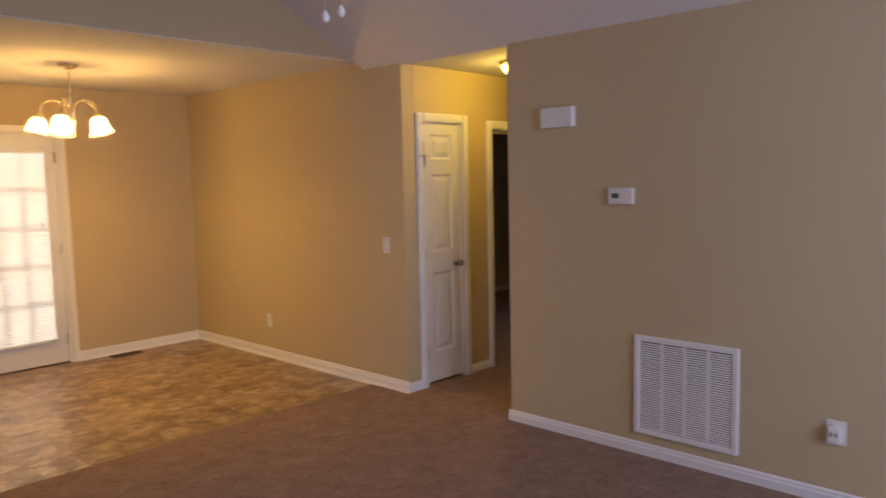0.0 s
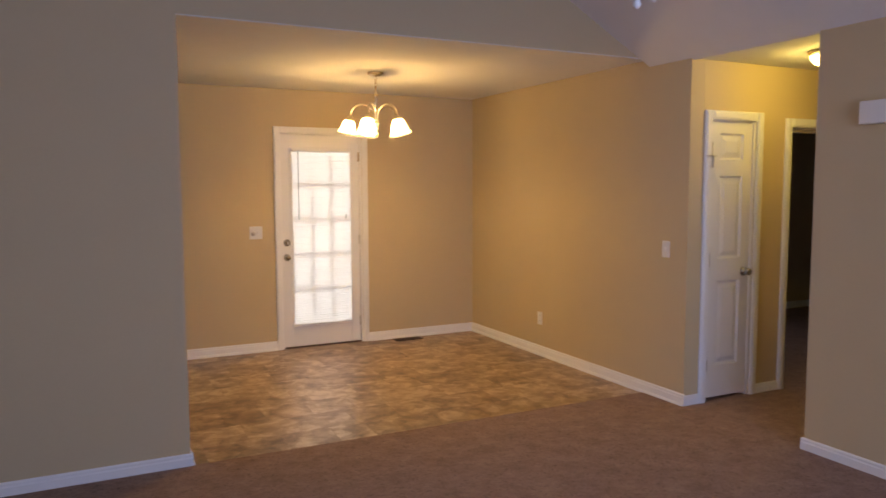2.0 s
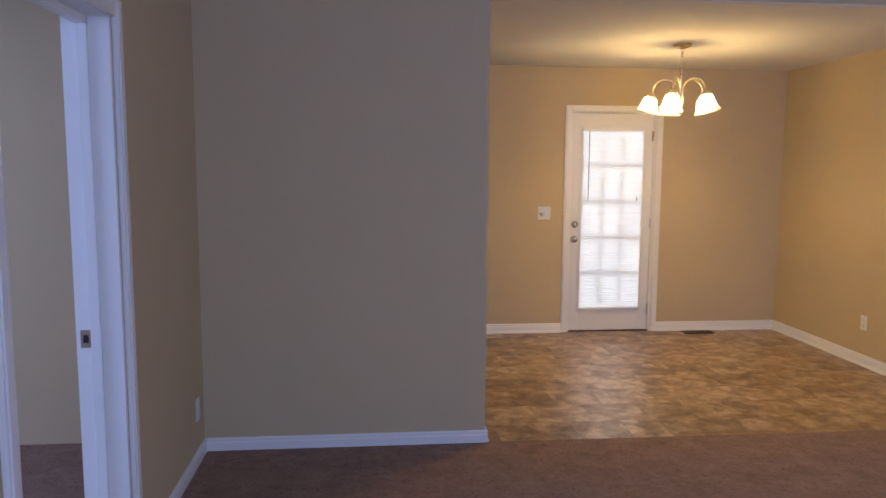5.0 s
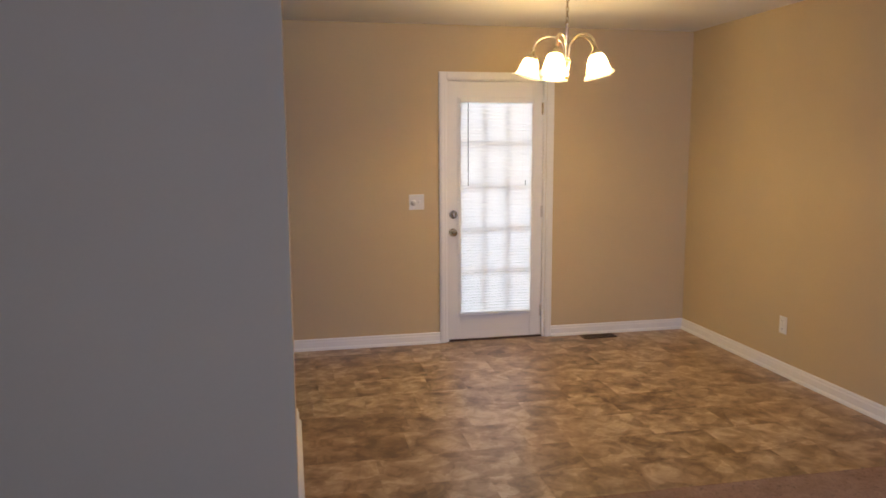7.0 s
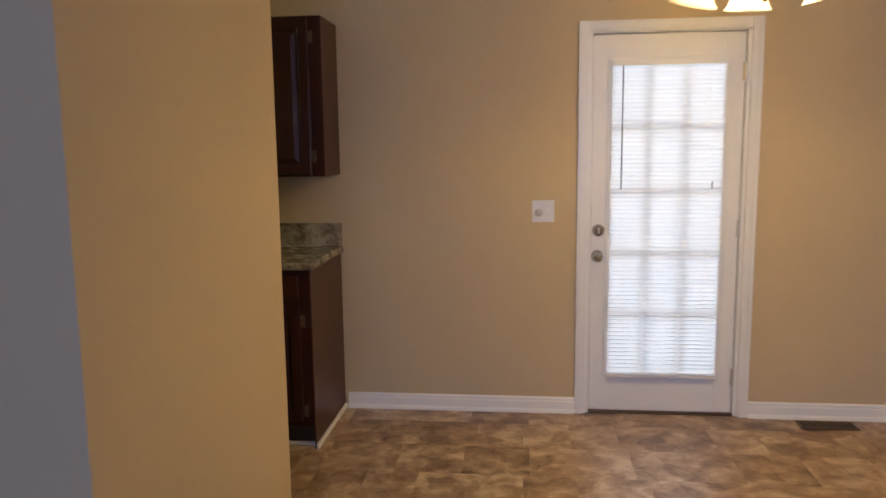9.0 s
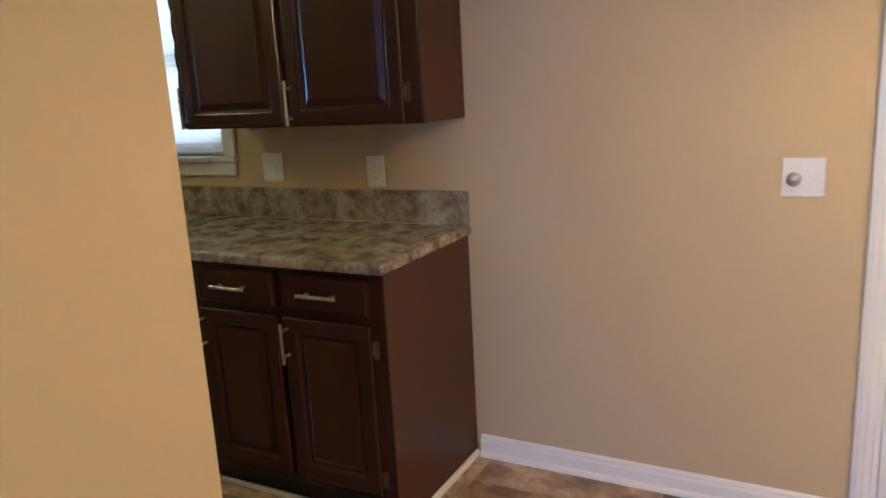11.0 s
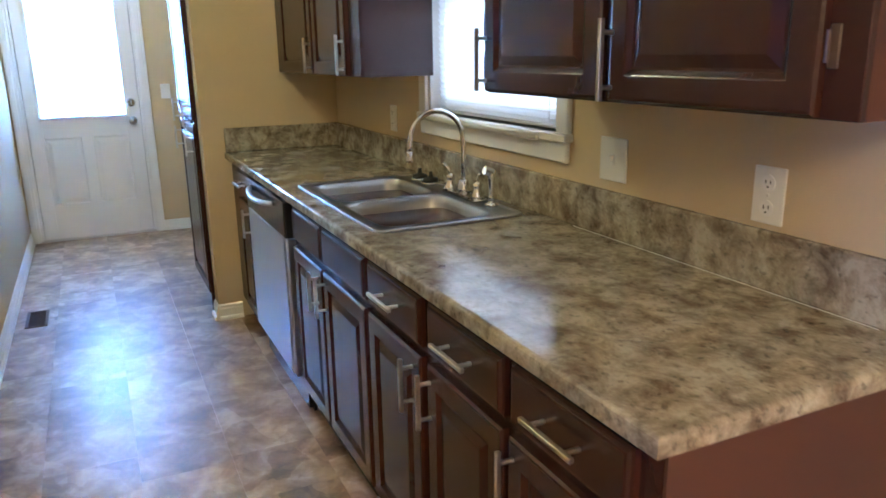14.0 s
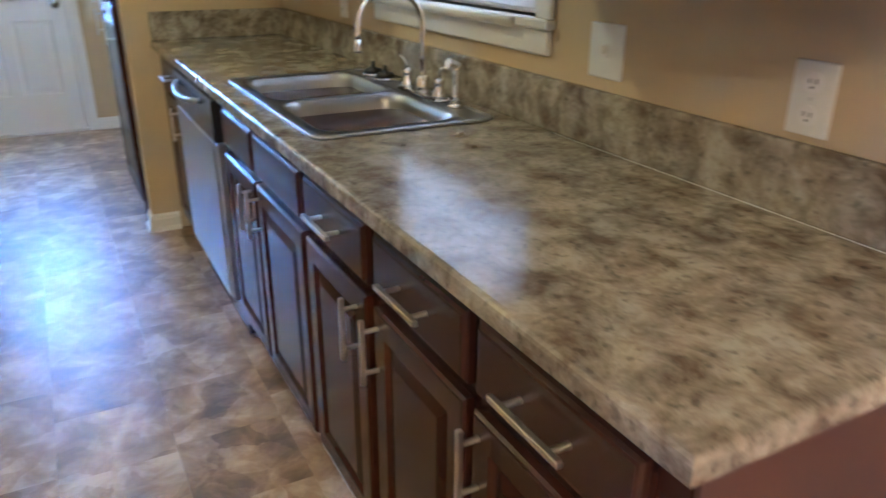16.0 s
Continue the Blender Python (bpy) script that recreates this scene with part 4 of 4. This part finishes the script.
DRZ, DOORZ = (0.732, 0.856), (0.140, 0.708)


def base_unit(label, x0, x1, fronts, pulls=True):
    """A floor cabinet; fronts are (x0, x1, handle side, hinge shown)."""
    c = thing("base_cabinet", label, "cabinet", pose(0, 0, 0), group="base cabinets along the back wall")
    part("carcass", block((x0 + 0.001, FRAME + 0.0045, 0.115), (x1 - 0.001, BACK - 0.002, 0.876)), ESPRESSO, c)
    part("toe_kick", block((x0 + 0.001, FRAME + 0.05, 0.0), (x1 - 0.001, FRAME + 0.065, 0.115)), KICK, c)
    part("face_frame", block((x0 + 0.001, FRAME, 0.115), (x1 - 0.001, FRAME + 0.004, 0.876)), ESPRESSO, c)
    for a, b, side, hinged in fronts:
        dr = front(c, "drawer", a, b, *DRZ, FRONT, DRAWER_RINGS)
        if pulls:
            mid = (a + b) / 2
            bar_handle(dr, (mid - 0.070, FRONT, 0.796), (mid + 0.070, FRONT, 0.796))
        d = front(c, "door", a, b, *DOORZ, FRONT, DOOR_RINGS)
        hx = b - 0.042 if side == "r" else a + 0.020
        bar_handle(d, (hx, FRONT, 0.562), (hx, FRONT, 0.690))
        if hinged:
            ex = b + 0.002 if side == "l" else a - 0.02
            for z in (0.19, 0.63):
                cab_hinge(d, ex, z, FRAME)
    return c


END = 0.395
u1 = base_unit("dark espresso base cabinet with drawer and raised panel door", -0.003, END, [(0.012, 0.350, "l", True)])
part("end_panel", block((END, FRAME + 0.001, 0.0), (END + 0.006, BACK - 0.002, 0.877)), SIDEWOOD, u1, "red-brown laminate end panel")
base_unit("dark espresso base cabinet with two drawers and doors", -0.765, -0.003, [(-0.353, -0.013, "l", False), (-0.747, -0.393, "r", False)])
base_unit("dark espresso sink base cabinet with false drawer fronts", -1.585, -0.765, [(-1.180, -0.775, "l", False), (-1.565, -1.200, "r", False)], pulls=False)
base_unit("narrow dark espresso base cabinet at the counter's end", -2.872, -2.322, [(-2.66, -2.345, "r", False)])
# shoe moulding round the cabinet end
sm = bmesh.new()
add_box(sm, (END + 0.007, FRAME - 0.003, 0.0), (END + 0.021, BACK - 0.015, 0.028), 0.005, 2)
solid("baseboard", sm, TRIM, "white shoe moulding round the cabinet end", "baseboard", kind="structure")
sm = bmesh.new()
add_box(sm, (-0.9, FRAME + 0.034, 0.0), (END + 0.006, FRAME + 0.049, 0.02), 0.004)
solid("baseboard", sm, TRIM, "white shoe moulding along the toe kick", "baseboard", kind="structure")

# dishwasher
dwsh = thing("dishwasher", "stainless steel dishwasher with black control strip", "dishwasher", pose(0, 0, 0))
X0, X1 = -2.316, -1.592
part("tub", block((X0, FRAME + 0.01, 0.02), (X1, BACK - 0.05, 0.872)), BLACK, dwsh)
part("door_panel", block((X0 + 0.006, FRONT - 0.016, 0.16), (X1 - 0.05, FRAME + 0.009, 0.722), 0.006, 2), DWSTEEL, dwsh, "brushed stainless door panel")
part("door_edge", block((X1 - 0.049, FRONT - 0.010, 0.16), (X1 - 0.006, FRAME + 0.009, 0.722), 0.004), DWSTEEL, dwsh)
ctrl = part("control_panel", block((X0 + 0.006, FRONT - 0.018, 0.725), (X1 - 0.006, FRAME + 0.009, 0.866), 0.008, 2), BLACK, dwsh, "glossy black control strip")
pts = [(X0 + 0.12 + 0.42 * k / 12, FRONT - 0.020 - 0.035 * math.sin(math.pi * k / 12) ** 0.6, 0.832 - 0.012 * math.sin(math.pi * k / 12)) for k in range(13)]
hb = tube(pts, 0.011, 10)
part("door_handle", hb, STEEL, ctrl, "curved stainless handle", True)
part("kick_plate", block((X0 + 0.006, FRAME + 0.03, 0.0), (X1 - 0.006, FRAME + 0.045, 0.15)), BLACK, dwsh)


# worktop with a rounded front edge, cut out for the sink
SX0, SX1, SY0, SY1 = -1.662, -0.800, 5.948, 6.425


def worktop():
    bm = bmesh.new()
    x0, x1, y0, y1, z0, z1 = -2.874, 0.415, 5.877, BACK - 0.002, 0.878, TOPZ
    us = [x0, SX0 + 0.02, SX1 - 0.02, x1]
    vs = [y0, SY0 + 0.02, SY1 - 0.02, y1]
    for i in range(3):
        for j in range(3):
            if i == 1 and j == 1:
                continue
            add_box(bm, (us[i], vs[j], z0), (us[i + 1], vs[j + 1], z1))
    bmesh.ops.remove_doubles(bm, verts=bm.verts, dist=1e-5)
    keys = {}
    for f in bm.faces:
        keys.setdefault(tuple(round(c, 4) for c in f.calc_center_median()), []).append(f)
    bmesh.ops.delete(bm, geom=[f for fs in keys.values() if len(fs) > 1 for f in fs], context="FACES")
    edges = [e for e in bm.edges if all(abs(v.co.z - z1) < 1e-4 for v in e.verts) and (all(abs(v.co.y - y0) < 1e-4 for v in e.verts) or all(abs(v.co.x - x1) < 1e-4 for v in e.verts))]
    bmesh.ops.bevel(bm, geom=edges, offset=0.010, segments=3, affect="EDGES", profile=0.5)
    return bm


wt = thing("worktop", "mottled brown-grey stone-look laminate worktop with backsplash", "worktop", pose(0, 0, 0))
part("top", worktop(), LAMINATE, wt)
part("backsplash", block((-2.852, BACK - 0.021, TOPZ + 0.0005), (0.412, BACK - 0.001, 1.034), 0.004, 2), LAMINATE, wt)
part("side_splash", block((-2.874, 5.883, TOPZ + 0.0005), (-2.853, BACK - 0.002, 1.034), 0.004, 2), LAMINATE, wt)
part("caulk_line", block((-0.62, BACK - 0.0222, TOPZ), (0.30, BACK - 0.0208, TOPZ + 0.0008)), PLATE, wt, "white caulk line")


# sink
def rounded(x0, x1, y0, y1, r, z, n=5):
    pts = []
    for cx, cy, a0 in ((x1 - r, y1 - r, 0), (x0 + r, y1 - r, 90), (x0 + r, y0 + r, 180), (x1 - r, y0 + r, 270)):
        for k in range(n + 1):
            a = radians(a0 + 90 * k / n)
            pts.append((cx + r * math.cos(a), cy + r * math.sin(a), z))
    return pts


def basin(x0, x1, y0, y1):
    bm = bmesh.new()
    loops = [[bm.verts.new(p) for p in rounded(x0 + i, x1 - i, y0 + i, y1 - i, max(0.065 - i * 0.3, 0.03), z)] for i, z in
             ((-0.010, TOPZ + 0.009), (0.0, TOPZ + 0.008), (0.006, TOPZ), (0.012, TOPZ - 0.02), (0.022, TOPZ - 0.13), (0.040, TOPZ - 0.155), (0.075, TOPZ - 0.165))]
    for a, b in zip(loops, loops[1:]):
        for k in range(len(a)):
            bm.faces.new((a[k], a[(k + 1) % len(a)], b[(k + 1) % len(a)], b[k]))
    bm.faces.new(loops[-1])
    return bm


def sink_rim():
    """The flat deck round both bowls, with a rolled outer edge."""
    bm = bmesh.new()
    outer = rounded(SX0, SX1, SY0, SY1, 0.03, 0)
    for a, b in (((SX0 + 0.012, SY0 + 0.012), (SX1 - 0.012, SY0 + 0.030)), ((SX0 + 0.012, BY1 + 0.004), (SX1 - 0.012, SY1 - 0.012)),
                 ((SX0 + 0.012, SY0 + 0.030), (BX[0] + 0.004, BY1 + 0.004)), ((BX[1] - 0.004, SY0 + 0.030), (BX[2] + 0.004, BY1 + 0.004)), ((BX[3] - 0.004, SY0 + 0.030), (SX1 - 0.012, BY1 + 0.004))):
        add_box(bm, (*a, TOPZ + 0.001), (*b, TOPZ + 0.0065))
    # corner fillets between the deck and the round bowl corners
    for x0, x1 in ((BX[0], BX[1]), (BX[2], BX[3])):
        for cx, sx in ((x0, 1), (x1, -1)):
            for cy, sy in ((SY0 + 0.03, 1), (BY1, -1)):
                arc = [(cx + sx * (0.065 - 0.065 * math.cos(a)), cy + sy * (0.065 - 0.065 * math.sin(a))) for a in (radians(90 * k / 6) for k in range(7))]
                c = bm.verts.new((cx, cy, TOPZ + 0.0064))
                vs = [bm.verts.new((x, y, TOPZ + 0.0064)) for x, y in arc]
                for p, q in zip(vs, vs[1:]):
                    bm.faces.new((c, p, q))
    ringpts = [(x, y, TOPZ + 0.004) for x, y, _ in outer]
    tube([*ringpts, ringpts[0]], 0.0058, 8, bm)
    add_box(bm, (SX0 + 0.003, SY0 + 0.003, TOPZ + 0.001), (SX1 - 0.003, SY0 + 0.014, TOPZ + 0.006))
    add_box(bm, (SX0 + 0.003, SY1 - 0.014, TOPZ + 0.001), (SX1 - 0.003, SY1 - 0.003, TOPZ + 0.006))
    add_box(bm, (SX0 + 0.003, SY0 + 0.014, TOPZ + 0.001), (SX0 + 0.013, SY1 - 0.014, TOPZ + 0.006))
    add_box(bm, (SX1 - 0.013, SY0 + 0.014, TOPZ + 0.001), (SX1 - 0.003, SY1 - 0.014, TOPZ + 0.006))
    return bm


BX, BY1 = (SX0 + 0.03, -1.244, -1.218, SX1 - 0.03), SY1 - 0.075
sk = thing("sink", "stainless steel double bowl drop-in sink", "sink", pose(0, 0, 0))
part("rim", sink_rim(), STEEL, sk)
for a, b in ((BX[0], BX[1]), (BX[2], BX[3])):
    bw = part("bowl", basin(a, b, SY0 + 0.03, BY1), STEEL, sk, "", True)
    part("drain", lathe([(0.0, TOPZ - 0.162), (0.02, TOPZ - 0.161), (0.042, TOPZ - 0.1625), (0.044, TOPZ - 0.165)], 20, None, ((a + b) / 2, (SY0 + BY1) / 2 + 0.02, 0)), CHROME, bw, "", True)

FX, FY, FZ = -1.14, 6.392, TOPZ + 0.0065
fa = thing("faucet", "chrome gooseneck kitchen faucet with two lever handles", "faucet", pose(FX, FY, FZ))
bm = block((-0.125, -0.026, 0), (0.125, 0.026, 0.012), 0.01, 3)
part("base_plate", bm, CHROME, fa, "", True)
part("spout_collar", lathe([(0.024, 0.010), (0.022, 0.03), (0.017, 0.055), (0.013, 0.06)], 18), CHROME, fa, "", True)
arc = [(0, 0, 0.05), (0, 0, 0.12), (0, 0, 0.19)]
for k in range(1, 15):
    a = math.pi * k / 14 * 1.02
    arc.append((0, -0.098 + 0.098 * math.cos(a), 0.19 + 0.105 * math.sin(a)))
arc.append((0, -0.198, 0.165))
part("spout", tube(arc, 0.0088, 14), CHROME, fa, "", True)
part("aerator", lathe([(0.0, 0.134), (0.012, 0.134), (0.0125, 0.140), (0.009, 0.152), (0.0095, 0.168), (0.0, 0.169)], 14, None, (0, -0.198, 0)), CHROME, fa, "", True)
for s in (-1, 1):
    hub = part("handle_hub", lathe([(0.023, 0.010), (0.021, 0.020), (0.013, 0.038), (0.014, 0.050), (0.015, 0.058), (0.008, 0.066), (0.0, 0.068)], 18, None, (s * 0.1, 0, 0)), CHROME, fa, "", True)
    part("lever", tube([(s * 0.1, 0, 0.060), (s * 0.108, -0.003, 0.080), (s * 0.124, -0.008, 0.094), (s * 0.140, -0.012, 0.098)], 0.0055, 8, None, 0.7), CHROME, hub, "", True)
sp = thing("side_sprayer", "chrome side sprayer standing on the sink deck", "sprayer", pose(-0.955, 6.398, FZ))
part("escutcheon", lathe([(0.024, 0), (0.022, 0.008), (0.014, 0.012), (0.0, 0.013)], 18), CHROME, sp, "", True)
part("wand", lathe([(0.013, 0.012), (0.010, 0.03), (0.010, 0.06), (0.012, 0.085), (0.014, 0.10), (0.013, 0.116), (0.0, 0.120)], 16), CHROME, sp, "", True)
part("spray_head", rod(bmesh.new(), (0, 0.002, 0.108), (0, -0.026, 0.118), 0.013, 14, 0.015), CHROME, sp)
for x in (-1.52, -1.42):
    stp = thing("sink_stopper", "chrome basket stopper with black rubber seal on the deck", "stopper", pose(x, 6.396, FZ), group="stoppers on the sink deck")
    part("rubber_seal", lathe([(0.028, 0.0), (0.036, 0.004), (0.034, 0.010), (0.0, 0.011)], 18), CHROME, stp, "", True)
    part("basket", lathe([(0.030, 0.010), (0.028, 0.024), (0.010, 0.028), (0.006, 0.042), (0.008, 0.048), (0.0, 0.049)], 18), RUBBER, stp, "", True)

# ---- wall cabinets ----
UF, UD = 6.195, 6.176


def scallop(x, side, z0, z1):
    """A thin board with a wavy edge standing beside the cabinet's face."""
    bm = bmesh.new()
    n = 60
    cols = []
    for k in range(n + 1):
        z = z0 + (z1 - z0) * k / n
        wv = 0.014 + 0.009 * abs(math.sin(math.pi * (z - z0) / 0.105)) ** 0.7
        cols.append([bm.verts.new(c) for c in ((x, UF - 0.001, z), (x + side * wv, UF - 0.001, z), (x + side * wv, UF + 0.013, z), (x, UF + 0.013, z))])
    for a, b in zip(cols, cols[1:]):
        for j in range(4):
            bm.faces.new((a[j], a[(j + 1) % 4], b[(j + 1) % 4], b[j]))
    bm.faces.new(cols[0])
    bm.faces.new(cols[-1][::-1])
    return bm


UTOP = 2.07


def upper(label, x0, x1, z0, doors, scallop_at, side_at):
    c = thing("wall_cabinet", label, "cabinet", pose(0, 0, 0), group="wall cabinets beside the window")
    part("carcass", block((x0, UF + 0.014, z0), (x1, BACK - 0.002, UTOP)), side_at, c)
    part("face_frame", block((x0, UF, z0), (x1, UF + 0.0138, UTOP), 0.0015), ESPRESSO, c)
    part("bottom_panel", block((x0 + 0.015, UF + 0.02, z0 - 0.001), (x1 - 0.015, BACK - 0.004, z0 + 0.004)), SIDEWOOD, c)
    for a, b, side, hinged in doors:
        d = front(c, "door", a, b, z0 + 0.004, UTOP - 0.012, UD, DOOR_RINGS)
        hx = b - 0.024 if side == "r" else a + 0.012
        bar_handle(d, (hx, UD, z0 + 0.010), (hx, UD, z0 + 0.152), 0.027)
        if hinged:
            for z in (z0 + 0.10, UTOP - 0.1):
                cab_hinge(d, b + 0.002, z, UF)
    sx, s = scallop_at
    part("scalloped_trim", scallop(sx, s, z0 + 0.004, UTOP), ESPRESSO, c, "dark scalloped edge trim")
    return c


upper("dark espresso wall cabinet with two raised panel doors", -0.612, 0.410, 1.296, [(-0.107, 0.350, "l", True), (-0.602, -0.135, "l", False)], (-0.612, -1), SIDEWOOD)
upper("dark espresso wall cabinet in the kitchen corner", -2.874, -1.600, 1.310, [(-2.715, -2.170, "r", False), (-2.150, -1.705, "r", False)], (-1.600, 1), ESPRESSO)

# tall pantry cabinet behind the short wall
pc = thing("pantry_cabinet", "tall glossy espresso pantry cabinet with bar handles", "cabinet", pose(0, 0, 0))
part("carcass", block((-3.60, 5.768, 0.10), (-2.998, BACK - 0.003, 2.34)), ESPRESSO, pc)
part("toe_kick", block((-3.60, 5.813, 0.0), (-2.998, 5.833, 0.10)), KICK, pc)
part("edge_stile", block((-2.9975, 5.755, 0.02), (-2.981, 5.7715, 2.36)), ESPRESSO, pc)
for z0, z1, hz in ((0.12, 1.05, 0.94), (1.07, 2.05, 1.10), (2.07, 2.33, None)):
    d = front(pc, "door", -3.59, -3.0, z0, z1, 5.747, DOOR_RINGS if hz else DRAWER_RINGS)
    if hz:
        bar_handle(d, (-3.085, 5.747, hz - 0.06), (-3.085, 5.747, hz + 0.06), 0.036)
        bar_handle(d, (-3.52, 5.747, hz - 0.06), (-3.52, 5.747, hz + 0.06), 0.036)

# ---- vinyl floor, laid in separate pieces ----
vf = thing("floor_vinyl", "brown stone-pattern vinyl floor in staggered pieces", "floor", pose(0, 0, 0), kind="structure")
random.seed(4)
TW, TD = (0.305, 0.46, 0.23), 0.305
meshes = {}


def tile_mesh(w, d):
    key = (round(w, 3), round(d, 3))
    if key not in meshes:
        meshes[key] = finish("floor_tile", block((0.0002, 0.0002, -0.012), (w - 0.0002, d - 0.0002, 0.0), 0.0003), VINYL)
    return meshes[key]


def lay(x0, x1, y0, y1, shift):
    y, row = y0, 0
    while y < y1 - 0.01:
        d = min(TD, y1 - y)
        x = x0 - (0.0 if row % 2 else shift)
        while x < x1 - 0.01:
            w = random.choice(TW)
            a, b = max(x, x0), min(x + w, x1)
            if b - a > 0.03:
                t = part("floor_tile", tile_mesh(b - a, d), VINYL, vf)
                t.location = (a, y, 0.0)
            x += w
        y += d
        row += 1


lay(0.47, RIGHT, 3.87, BACK, 0.12)
lay(-5.30, 0.47, 4.66, BACK, 0.2)
